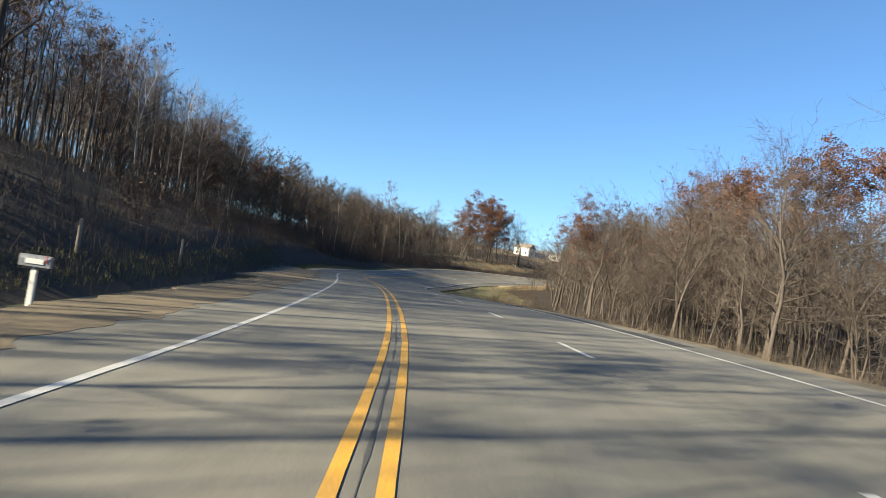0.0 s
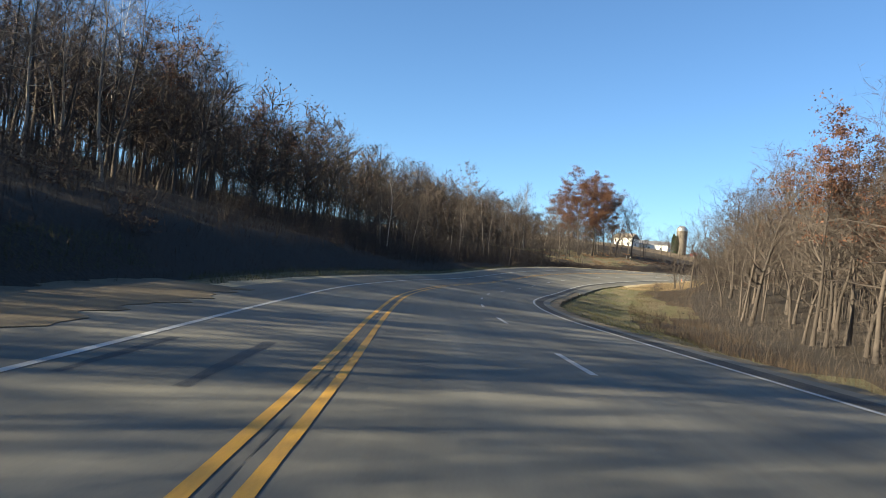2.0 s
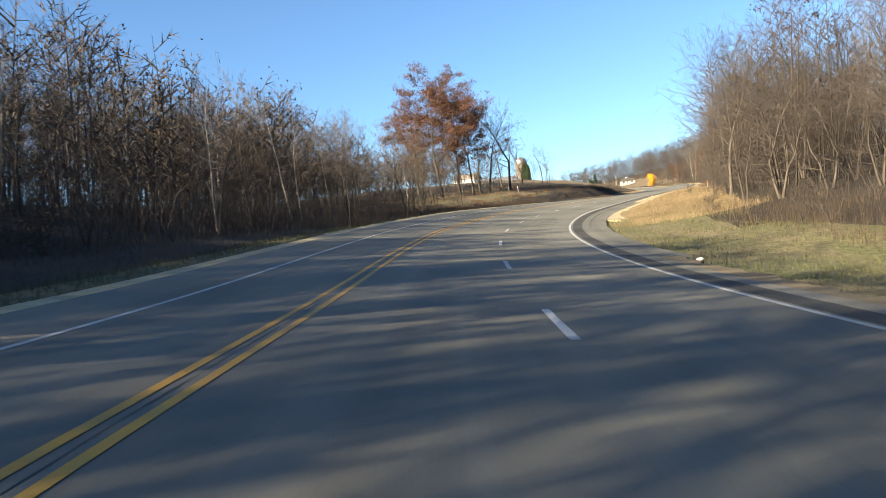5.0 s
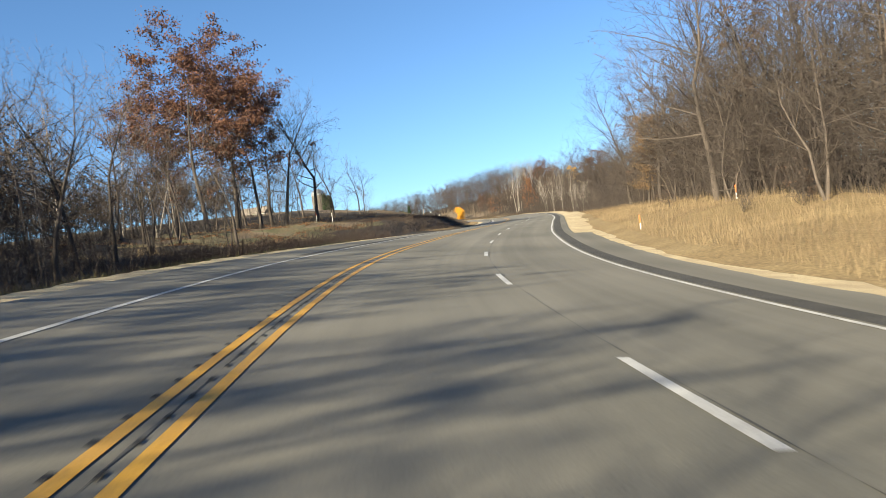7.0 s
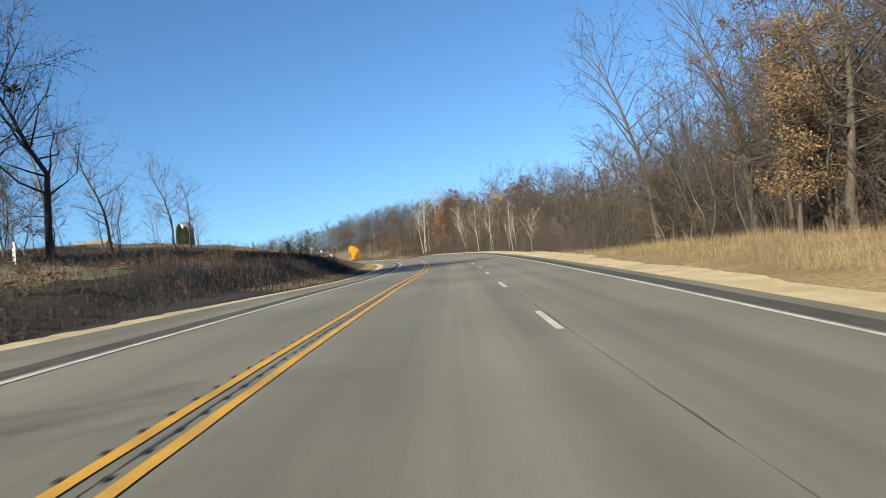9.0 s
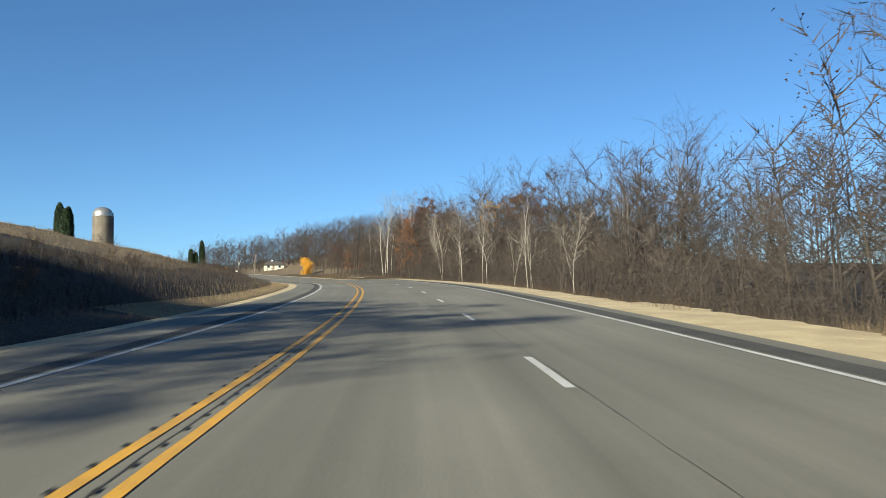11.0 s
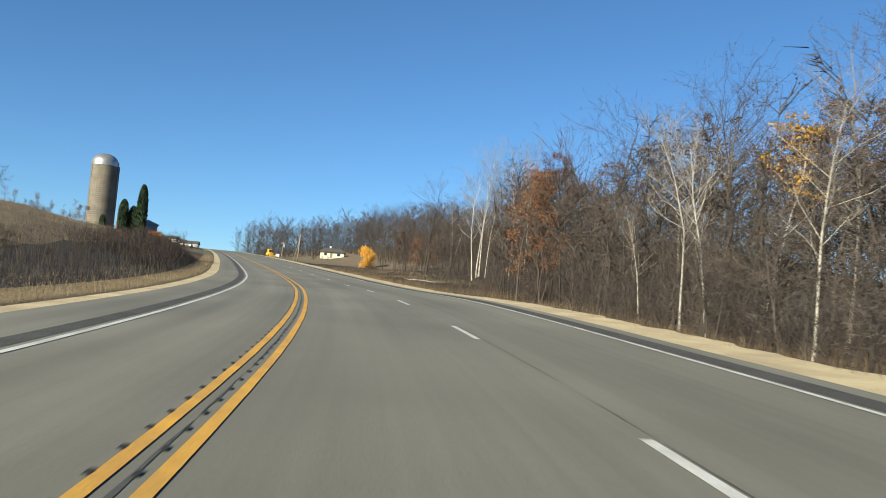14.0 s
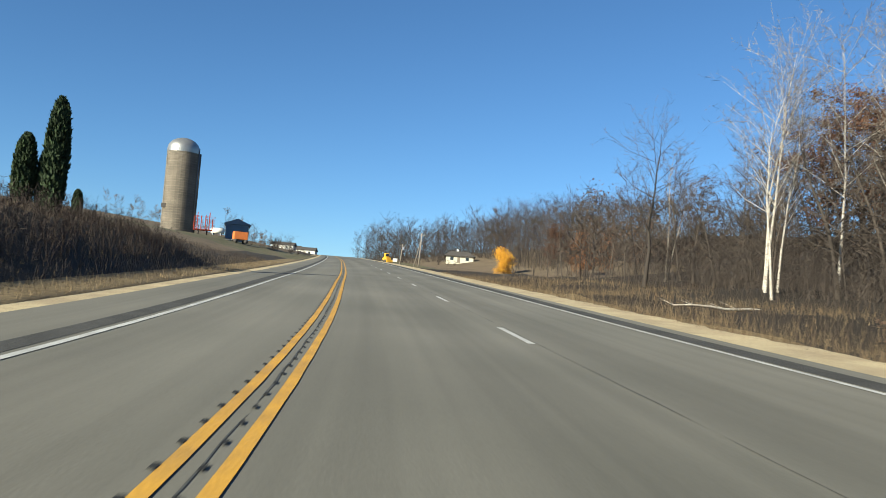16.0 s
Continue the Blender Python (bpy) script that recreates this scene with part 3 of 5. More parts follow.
for k in range(6):
    tree_kind("forest", "bare_tree", "tall slender leafless tree with pale grey bark", "tree", 10 + k, light_bark if k % 3 else bark, twig, height=15 + k % 3, trunk_r=0.13 + 0.02 * (k % 3), clear=0.38, spread=0.42, limbs=20, sub=5, twigs=9, stems=2 if k == 4 else 1, crook=0.05, lean=0.05)
for k in range(3):
    tree_kind("open", "bare_tree", "leafless tree with a broad crown of fine grey branches", "tree", 30 + k, bark, twig, height=13 + k, trunk_r=0.2, clear=0.24, spread=0.78, limbs=24, sub=6, twigs=9, crook=0.08)
for k in range(3):
    tree_kind("spreading", "bare_tree", "large leafless tree with long spreading limbs", "tree", 35 + k, bark, brush_twig if k else twig, height=16 + k, trunk_r=0.27, clear=0.24, spread=0.85, limbs=26, sub=7, twigs=8, crook=0.1, lean=0.06)
for k in range(4):
    tree_kind("thicket", "many_stemmed_tree", "many-stemmed leafless tree with dense tan twigs", "tree", 40 + k, bark, twig, height=9 + k % 3, trunk_r=0.10, clear=0.2, spread=0.72, limbs=30, sub=5, twigs=10, stems=2 + k % 2, crook=0.08)
for k in range(3):
    tree_kind("scrub", "many_stemmed_tree", "many-stemmed leafless tree with dark purplish-brown twigs", "tree", 140 + k, bark, brush_twig, height=9 + k % 3, trunk_r=0.10, clear=0.16, spread=0.8, limbs=30, sub=5, twigs=10, stems=2 + k % 2, crook=0.1)
for k in range(3):
    tree_kind("birch", "birch_tree", "leafless birch with a pale white trunk", "tree", 50 + k, pale_bark, twig if k == 2 else light_bark, height=15, trunk_r=0.105, clear=0.36, spread=0.62, limbs=22, sub=6, twigs=9, lean=0.02, crook=0.04, rise=0.6)
for k in range(3):
    tree_kind("oak", "oak_tree", "oak still holding rusty brown leaves", "tree", 60 + k, bark, twig, (16000, 0.125, rust_leaf, 0.42, 0.3), height=16 + k, trunk_r=0.26, clear=0.33, spread=0.9, limbs=22, sub=5, twigs=4, crook=0.06)
for k in range(2):
    tree_kind("dull", "leafy_tree", "grey tree with sparse dull brown leaves still clinging to it", "tree", 70 + k, bark, twig, (1200, 0.095, dull_leaf, 0.2, 0.3), height=14 + k, trunk_r=0.17, clear=0.34, spread=0.6, limbs=18, sub=5, twigs=8)
for k in range(2):
    tree_kind("rust", "oak_tree", "slender tree with rusty brown leaves in its top", "tree", 66 + k, bark, twig, (3800, 0.105, rust_leaf, 0.28, 0.45), height=15 + k, trunk_r=0.2, clear=0.4, spread=0.72, limbs=20, sub=5, twigs=5, crook=0.07)
tree_kind("gold", "leafy_tree", "tree with golden-yellow leaves still in its top", "tree", 80, pale_bark, twig, (1700, 0.085, gold_leaf, 0.2, 0.6), height=13, trunk_r=0.13, clear=0.4, spread=0.5, limbs=15, sub=5, twigs=5)
tree_kind("tan", "leafy_tree", "bushy tree covered in dry tan-gold leaves", "tree", 81, bark, twig, (13000, 0.062, tan_leaf, 0.36, 0.2), height=10, trunk_r=0.15, clear=0.18, spread=0.55, limbs=22, sub=5, twigs=5)
tree_kind("tan_oak", "oak_tree", "low-branched oak with orange-brown leaves", "tree", 82, bark, twig, (5000, 0.12, tan_oak_leaf, 0.4, 0.1), height=12, trunk_r=0.2, clear=0.12, spread=0.7, limbs=22, sub=5, twigs=5, crook=0.1)
tree_kind("bush", "shrub", "low tangled leafless shrub with brown stems", "shrub", 90, bark, brush_twig, height=3.0, trunk_r=0.03, clear=0.08, spread=0.9, limbs=24, sub=4, twigs=5, stems=6)
tree_kind("bush", "shrub", "low shrub with a few dull brown leaves", "shrub", 91, bark, brush_twig, (300, 0.07, dull_leaf, 0.25, 0.1), height=2.6, trunk_r=0.03, clear=0.08, spread=1.0, limbs=24, sub=4, twigs=5, stems=6)
tree_kind("sapling", "sapling", "thin leafless grey-brown sapling", "tree", 92, bark, twig, height=7, trunk_r=0.04, clear=0.25, spread=0.5, limbs=14, sub=3, twigs=4)
tree_kind("sapling", "sapling", "thin leafless sapling with a bent stem", "tree", 93, bark, twig, height=6, trunk_r=0.04, clear=0.25, spread=0.4, limbs=12, sub=3, twigs=4, crook=0.14)

plant_rng = np.random.default_rng(7)


def plant_at(key, where, scale=1.0, which=None, turn=None, group="", lean=0.0, label=""):
    kinds = TREES[key]
    name, text, category, height, parts = kinds[plant_rng.integers(len(kinds)) if which is None else which]
    turn = plant_rng.random() * 360 if turn is None else turn
    tall = scale * (0.92 + 0.16 * plant_rng.random())
    root = thing(name, label or text, category, pose(*where, lean * plant_rng.normal(), lean * plant_rng.normal(), turn) @ Matrix.Diagonal((scale, scale, tall, 1)), group)
    for pname, me in parts:
        part(pname, me, root)
        if pname != "trunk":
            tagged(root.children[-1], kind="stuff")
    return root


def plant(key, s, d, scale=1.0, **how):
    return plant_at(key, ground_at(float(s), np.float64(d)), scale, **how)


def woods(s0, s1, d0, d1, count, mix, group, scale=(0.62, 1.12), gap=2.2, front=1.6):
    """Plants a stand between two offsets, thicker towards the road, no two stems closer than gap."""
    keys, weights = zip(*mix.items())
    weights = np.array(weights, float) / sum(weights)
    taken = []
    for _ in range(count * 12):
        if len(taken) >= count:
            break
        s = s0 + (s1 - s0) * plant_rng.random()
        d = d0 + (d1 - d0) * plant_rng.random() ** front
        if taken and np.hypot(*(np.array(taken) - (s, d)).T).min() < gap:
            continue
        taken.append((s, d))
        plant(keys[plant_rng.choice(len(keys), p=weights)], s, d, (scale[0] + (scale[1] - scale[0]) * min(1, 1.6 * abs((d - d0) / (d1 - d0)))) * (0.85 + 0.3 * plant_rng.random()), group=group, lean=3.0)



# ---------------------------------------------------------------- undergrowth, grass and far woods
def scatter(s0, s1, d0, d1, count, rng, power=1.0):
    s = s0 + (s1 - s0) * rng.random(count)
    d = d0 + (d1 - d0) * rng.random(count) ** power
    return s, d, ground_at(s, d)


def blades(name, s0, s1, d0, d1, count, h0, h1, width, mat, label, category="grass", seed=1, power=1.0, lean=0.25, tuft=1):
    """Thin pointed blades or stems, one joined mesh."""
    rng = np.random.default_rng(seed)
    s, d, base = scatter(s0, s1, d0, d1, count // tuft, rng, power)
    base = np.repeat(base, tuft, 0) + np.concatenate([rng.normal(size=(len(base) * tuft, 2)) * (0.12 if tuft > 1 else 0), np.zeros((len(base) * tuft, 1))], 1)
    n = len(base)
    h = h0 + (h1 - h0) * rng.random(n) ** 1.5
    w = 2 * math.pi * rng.random(n)
    side = np.stack([np.cos(w), np.sin(w), np.zeros(n)], 1) * (width * (0.6 + 0.8 * rng.random(n)))[:, None]
    tip = base + np.stack([rng.normal(size=n) * lean * h, rng.normal(size=n) * lean * h, h], 1)
    base = base - [0, 0, 0.06]
    v = np.stack([base - side, base + side, tip], 1).reshape(-1, 3)
    f = np.arange(3 * n).reshape(-1, 3).tolist()
    return tagged(new(name, mesh_of(name, v, f, mat)), label, category, kind="stuff")


def slivers(p, q, r):
    """One thin triangle from each p to each q."""
    a = np.cross(q - p, np.stack([np.sin(7 * q[:, 0]), np.cos(9 * q[:, 1]), np.sin(5 * q[:, 2])], 1))
    a = unit(a) * r
    return np.stack([p + a, p - a, q], 1).reshape(-1, 3)


def twigs_of(rng, a, b, each, low, spread, l0, l1):
    """Twigs that leave the sticks a to b at random places and angles."""
    n = len(a) * each
    a, b = np.repeat(a, each, 0), np.repeat(b, each, 0)
    p = a + (b - a) * (low + (1 - low) * rng.random((n, 1)))
    way = unit(unit(b - a) + spread * rng.normal(size=(n, 3)))
    return p, p + way * (l0 + (l1 - l0) * rng.random((n, 1)))


def sticks(name, s0, s1, d0, d1, count, h0, h1, mat, label, seed=1, power=1.0, lean=0.3, r=0.012, side=7, spread=0.9):
    """Many thin upright stems with a few side twigs, one joined mesh."""
    rng = np.random.default_rng(seed)
    _, _, base = scatter(s0, s1, d0, d1, count, rng, power)
    h = h0 + (h1 - h0) * rng.random((count, 1)) ** 1.6
    top = base + h * np.concatenate([rng.normal(size=(count, 2)) * lean, np.ones((count, 1))], 1)
    p, q = twigs_of(rng, base, top, side, 0.15, spread, 0.12, 0.45)
    q = p + (q - p) * np.repeat(h, side, 0)
    v = np.concatenate([slivers(base - [0, 0, 0.1], top, r), slivers(p, q, r * 0.7)])
    return tagged(new(name, mesh_of(name, v, np.arange(len(v)).reshape(-1, 3).tolist(), mat)), label, "undergrowth", kind="stuff")


def distant_woods(name, s0, s1, d0, d1, count, h0, h1, label, seed=1, power=1.0, mats=None, leafy=0.15, keep=None, wide=0.2, thick=1.0, leaf=0.1):
    """A stand of trees too far or too deep in the wood to tell apart: stems, limbs and fine twigs."""
    rng = np.random.default_rng(seed)
    s, d, base = scatter(s0, s1, d0, d1, count, rng, power)
    if keep is not None:
        base = base[keep(s, d)]
    n = len(base)
    h = h0 + (h1 - h0) * rng.random((n, 1))
    way = unit(np.array([0, 0, 1.0]) + 0.08 * rng.normal(size=(n, 3)))
    # four-sided stems
    sv = []
    for u, k in ((-0.02, 0.006), (1.0, 0.001)):
        for w in range(3):
            sv.append(base + way * h * u + h * k * np.array([math.cos(2.094 * w), math.sin(2.094 * w), 0]))
    sv = np.stack(sv, 1).reshape(-1, 3)
    k = 6 * np.arange(n)[:, None]
    sf = np.concatenate([k + [0, 1, 4, 3], k + [1, 2, 5, 4], k + [2, 0, 3, 5]]).tolist()
    limbs = 14
    u = 0.18 + 0.78 * rng.random((n * limbs, 1))
    hh, ww = np.repeat(h, limbs, 0), np.repeat(way, limbs, 0)
    a = np.repeat(base, limbs, 0) + ww * hh * u
    w = rng.random(n * limbs) * 6.283
    b = a + np.concatenate([np.cos(w)[:, None], np.sin(w)[:, None], 0.5 + 0.6 * u], 1) * hh * wide * (1.3 - 0.9 * u)
    p, q = twigs_of(rng, a, b, 8, 0.25, 0.75, 0.5, 1.5)
    tv = np.concatenate([slivers(a, b, 0.03 * thick), slivers(p, q, 0.02 * thick)])
    tf = (np.arange(len(tv)).reshape(-1, 3) + len(sv)).tolist()
    leafed = np.repeat(rng.random(n) < leafy, limbs * 8)
    c = np.repeat(q[leafed], 1, 0)
    c = c + rng.normal(size=c.shape) * 0.22
    x, y = unit(rng.normal(size=c.shape)) * leaf, unit(rng.normal(size=c.shape)) * 0.7 * leaf
    lv = np.stack([c - x, c + 1.4 * y, c + x - 0.5 * y], 1).reshape(-1, 3)
    lf = (np.arange(len(lv)).reshape(-1, 3) + len(sv) + len(tv)).tolist()
    me = mesh_of(name, np.concatenate([sv, tv, lv]), sf + tf + lf, mats or [twig, dull_leaf, bark], slots=[2] * len(sf) + [0] * len(tf) + [1] * len(lf))
    return tagged(new(name, me), label, "woods", kind="stuff")


# wooded hill on the left of the first bend
woods(38, 130, -22, -48, 78, {"forest": 6, "dull": 1.6, "birch": 0.9, "open": 1.5}, "hillside woods", gap=2.6, scale=(0.74, 1.08), front=1.1)
woods(-60, 14, -15, -42, 24, {"forest": 4, "dull": 2, "open": 2}, "hillside woods", gap=3, scale=(0.8, 1.05))
woods(160, 216, -12, -36, 26, {"forest": 3, "open": 3, "dull": 0.6}, "hillside woods", gap=2.6, scale=(0.55, 0.82), front=1.0)
plant("open", 33, -17, 1.15, which=1, group="hillside woods"), plant("dull", 37, -21, 0.95, which=0, group="hillside woods")
woods(14, 38, -20, -48, 18, {"forest": 4, "dull": 3, "open": 1}, "hillside woods", gap=3, scale=(0.75, 1.05))
woods(125, 206, -9.5, -42, 56, {"forest": 1.5, "open": 4, "dull": 1.0, "birch": 0.4, "thicket": 2.0}, "hillside woods", gap=2.6, front=1.2, scale=(0.44, 0.78))
woods(20, 215, -9.5, -20, 46, {"bush": 2, "sapling": 2}, "bank shrubs", gap=2.0)
for s, d, w, sc in ((83, -30, 0, 0.9), (101, -36, 1, 1.0), (140, -26, 2, 0.72), (128, -24, 0, 0.7), (113, -27, 1, 0.8), (90, -40, 2, 1.0), (160, -32, 1, 0.8), (62, -30, 0, 0.95), (48, -27, 1, 0.9)):
    plant("rust", s, d, sc, which=w % 2, group="hillside woods")
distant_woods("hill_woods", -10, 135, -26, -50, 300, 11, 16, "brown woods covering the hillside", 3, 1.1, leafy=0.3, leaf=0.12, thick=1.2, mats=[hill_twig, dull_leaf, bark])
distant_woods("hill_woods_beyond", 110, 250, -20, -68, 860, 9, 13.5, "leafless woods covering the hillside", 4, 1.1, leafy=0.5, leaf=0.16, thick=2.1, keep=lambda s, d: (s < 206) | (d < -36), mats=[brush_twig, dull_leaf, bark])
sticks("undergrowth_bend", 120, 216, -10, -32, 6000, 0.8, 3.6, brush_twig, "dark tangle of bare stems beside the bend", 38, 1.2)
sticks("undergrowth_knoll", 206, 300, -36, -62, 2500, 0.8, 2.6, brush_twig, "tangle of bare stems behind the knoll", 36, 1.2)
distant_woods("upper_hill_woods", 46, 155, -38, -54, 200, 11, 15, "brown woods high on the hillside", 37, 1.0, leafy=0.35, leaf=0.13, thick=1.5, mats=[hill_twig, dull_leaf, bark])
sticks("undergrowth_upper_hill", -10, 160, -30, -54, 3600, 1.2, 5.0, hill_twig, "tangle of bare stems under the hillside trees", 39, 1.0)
# Twigs given a darker colour here to stand in for the bank's shade.
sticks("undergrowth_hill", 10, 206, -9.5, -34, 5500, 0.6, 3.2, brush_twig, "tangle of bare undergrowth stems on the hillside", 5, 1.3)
distant_woods("knoll_woods", 206, 325, -43, -78, 420, 6, 10, "leafless woods behind the knoll", 14, 1.3, leafy=0.15, thick=1.8, mats=[brush_twig, dull_leaf, bark])
# woods on the right, low beside the embankment and on along the inside of the bend
woods(34, 118, 27, 46, 78, {"open": 4, "spreading": 1.5, "scrub": 1.5, "thicket": 2, "dull": 0.6}, "roadside woods", gap=2.6, scale=(0.82, 1.04), front=1.2)
woods(20, 118, 25, 33, 26, {"sapling": 3, "scrub": 1.5, "bush": 1}, "roadside woods", gap=2.4, scale=(0.6, 0.9), front=1.0)
for s, d, w, sc in ((100, 41, 0, 1.08), (104, 46, 2, 1.0), (86, 45, 1, 1.08), (82, 52, 2, 1.12), (112, 47, 1, 0.9)):
    plant("oak", s, d, sc, which=w, group="roadside woods")
woods(118, 178, 25, 46, 40, {"open": 4, "spreading": 2.5, "thicket": 1, "dull": 1}, "roadside woods", gap=2.6, scale=(0.8, 1.08), front=1.2)
woods(222, 300, 16.8, 22, 26, {"scrub": 4, "bush": 1}, "roadside woods", gap=1.8, scale=(0.8, 1.0), front=1.0)
woods(386, 414, 18, 30, 14, {"dull": 2, "scrub": 3}, "roadside woods", gap=1.8, scale=(0.6, 0.8), front=1.0)
woods(175, 222, 18, 42, 22, {"scrub": 4, "open": 1}, "roadside woods", gap=2.4, scale=(0.85, 1.1))
woods(222, 288, 17.5, 40, 42, {"scrub": 6, "open": 1.6, "spreading": 1.2, "dull": 0.4}, "roadside woods", gap=2.3, scale=(0.95, 1.15))
woods(262, 300, 18, 31, 20, {"scrub": 4, "thicket": 2}, "roadside woods", gap=2.0, scale=(0.95, 1.15), front=1.0)
woods(302, 390, 13.5, 22, 14, {"thicket": 1}, "roadside woods", gap=2.6, scale=(0.4, 0.56), front=1.0)
woods(300, 390, 12.5, 24, 38, {"scrub": 4, "sapling": 2, "bush": 1}, "roadside woods", gap=2.0, scale=(0.42, 0.6), front=1.0)
woods(300, 322, 22, 46, 9, {"scrub": 2, "open": 1}, "roadside woods", gap=2.6, scale=(0.5, 0.65))
woods(342, 424, 21, 42, 38, {"forest": 1.5, "open": 2.5, "scrub": 2, "birch": 0.5, "spreading": 1.2}, "roadside woods", gap=2.6, scale=(0.68, 0.92), front=1.0)
woods(424, 478, 28, 52, 34, {"forest": 2.5, "open": 2.5, "scrub": 1.5, "dull": 1.2, "birch": 0.4}, "roadside woods", gap=2.4, scale=(0.72, 1.0))
woods(-6, 425, 15.5, 21, 44, {"bush": 3, "sapling": 1}, "verge shrubs", gap=2.0, scale=(0.45, 0.75))
woods(462, 540, 26, 45, 30, {"thicket": 2, "dull": 1.5, "bush": 1}, "roadside woods", gap=2.6, scale=(0.5, 0.62), front=1.0)
for s, d, w, sc in ((525, 38, 0, 0.6), (531, 41, 0, 0.6), (518, 40, 0, 0.52)):
    plant("tan_oak", s, d, sc, which=w, group="roadside woods")
plant("oak", 558, 44, 0.58, which=1, group="roadside woods")
for s, d, w, sc in ((692, 54, 0, 1.15), (699, 60, 1, 1.05), (706, 53, 2, 1.1), (648, 58, 1, 1.0), (640, 62, 0, 0.95), (720, 40, 2, 1.0)):
    plant("open", s, d, sc, which=w, group="cottage trees")
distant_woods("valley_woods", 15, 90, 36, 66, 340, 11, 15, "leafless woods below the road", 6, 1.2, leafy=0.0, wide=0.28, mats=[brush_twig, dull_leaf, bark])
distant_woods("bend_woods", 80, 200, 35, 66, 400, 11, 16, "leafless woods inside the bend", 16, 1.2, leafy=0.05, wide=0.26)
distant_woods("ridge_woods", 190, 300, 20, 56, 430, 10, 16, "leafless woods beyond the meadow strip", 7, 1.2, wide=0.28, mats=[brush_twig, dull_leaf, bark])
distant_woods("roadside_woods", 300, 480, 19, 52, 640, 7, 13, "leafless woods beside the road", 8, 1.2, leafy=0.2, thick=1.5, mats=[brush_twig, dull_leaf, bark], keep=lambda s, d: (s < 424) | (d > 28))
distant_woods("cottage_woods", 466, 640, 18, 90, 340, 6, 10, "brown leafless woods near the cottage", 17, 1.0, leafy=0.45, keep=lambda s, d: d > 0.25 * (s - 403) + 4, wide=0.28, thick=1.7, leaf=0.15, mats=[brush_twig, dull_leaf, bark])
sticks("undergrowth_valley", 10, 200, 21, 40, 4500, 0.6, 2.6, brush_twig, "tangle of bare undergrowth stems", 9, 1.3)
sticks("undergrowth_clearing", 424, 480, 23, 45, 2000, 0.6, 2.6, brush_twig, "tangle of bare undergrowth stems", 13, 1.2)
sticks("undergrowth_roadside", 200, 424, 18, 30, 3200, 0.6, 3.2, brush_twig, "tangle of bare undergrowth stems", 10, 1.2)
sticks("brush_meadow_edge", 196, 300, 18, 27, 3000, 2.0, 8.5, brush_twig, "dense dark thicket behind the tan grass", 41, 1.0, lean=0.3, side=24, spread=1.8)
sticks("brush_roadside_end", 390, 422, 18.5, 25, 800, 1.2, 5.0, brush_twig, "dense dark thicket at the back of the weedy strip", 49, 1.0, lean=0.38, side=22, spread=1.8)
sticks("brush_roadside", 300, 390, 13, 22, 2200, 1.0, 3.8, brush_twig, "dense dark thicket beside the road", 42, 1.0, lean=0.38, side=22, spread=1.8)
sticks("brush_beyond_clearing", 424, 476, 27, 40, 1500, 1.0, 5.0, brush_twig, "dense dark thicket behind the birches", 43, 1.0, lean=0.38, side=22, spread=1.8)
# far hillside beyond the cottage, and far left
sticks("cottage_brush", 600, 710, 53, 90, 1300, 2.0, 5.0, brush_twig, "brown brush behind the cottage", 48, 1.0, r=0.05)
sticks("far_brush", 700, 900, 17, 80, 2600, 2.0, 6.5, brush_twig, "brown brush on the far hillside", 45, 1.0, r=0.05)
distant_woods("far_woods", 610, 900, 16, 110, 560, 12, 19, "brown leafless woods on the far hillside", 11, leafy=0.2, wide=0.28, thick=1.9, leaf=0.2, keep=lambda s, d: (s > 697) | (d > 54), mats=[brush_twig, dull_leaf, bark])
distant_woods("far_tree_row", 690, 900, -30, -90, 60, 6, 10, "leafless trees on the skyline", 12, thick=2.5)
distant_woods("cottage_backdrop", 612, 705, 50, 100, 190, 13, 20, "brown leafless woods behind the cottage", 51, leafy=0.3, wide=0.28, thick=1.9, leaf=0.18, mats=[brush_twig, dull_leaf, bark])
# grasses
blades("meadow_grass", 176, 300, 10.9, 19, 42000, 0.15, 0.65, 0.007, dry_grass, "tall tan dry grass beside the shoulder", seed=20)
blades("verge_grass", 40, 188, 8.9, 17, 36000, 0.05, 0.22, 0.012, green_grass, "short fading green grass in the ditch", seed=21)
blades("ditch_weeds", 30, 182, 15, 22, 16000, 0.3, 1.1, 0.007, weed_stem, "brown dry weeds in the ditch", seed=22)
blades("embankment_weeds", -10, 60, 9.4, 14, 12000, 0.2, 0.8, 0.007, dry_grass, "tan dry weeds on the embankment", seed=23)
blades("roadside_weeds", 300, 480, 9.7, 24, 22000, 0.25, 1.0, 0.007, weed_stem, "brown dry weeds beside the road", seed=24, power=1.2)
blades("roadside_grass", 300, 480, 9.6, 22, 30000, 0.1, 0.6, 0.008, dry_grass, "tan dry grass beside the shoulder", seed=25)
blades("hill_grass", 318, 470, -12, -32, 30000, 0.08, 0.35, 0.01, dry_grass, "tan grass on top of the bank", seed=35, power=1.3)
# Bank weeds use the dark twig colour to carry the shade of the face.
blades("bank_weeds", 262, 480, -7.4, -15, 46000, 0.1, 0.5, 0.008, brush_twig, "brown dry weeds covering the cut bank", seed=26, power=1.2)
blades("bank_foot_grass", 262, 480, -5.7, -8.6, 18000, 0.05, 0.2, 0.01, dry_grass, "tan grass at the foot of the bank", seed=27)
blades("knoll_grass", 215, 292, -14.5, -40, 30000, 0.08, 0.35, 0.01, dry_grass, "short tan grass on the knoll", seed=28)
blades("left_verge_grass", 76, 230, -5.6, -7.2, 14000, 0.06, 0.3, 0.01, green_grass, "short fading green grass on the verge", seed=29)
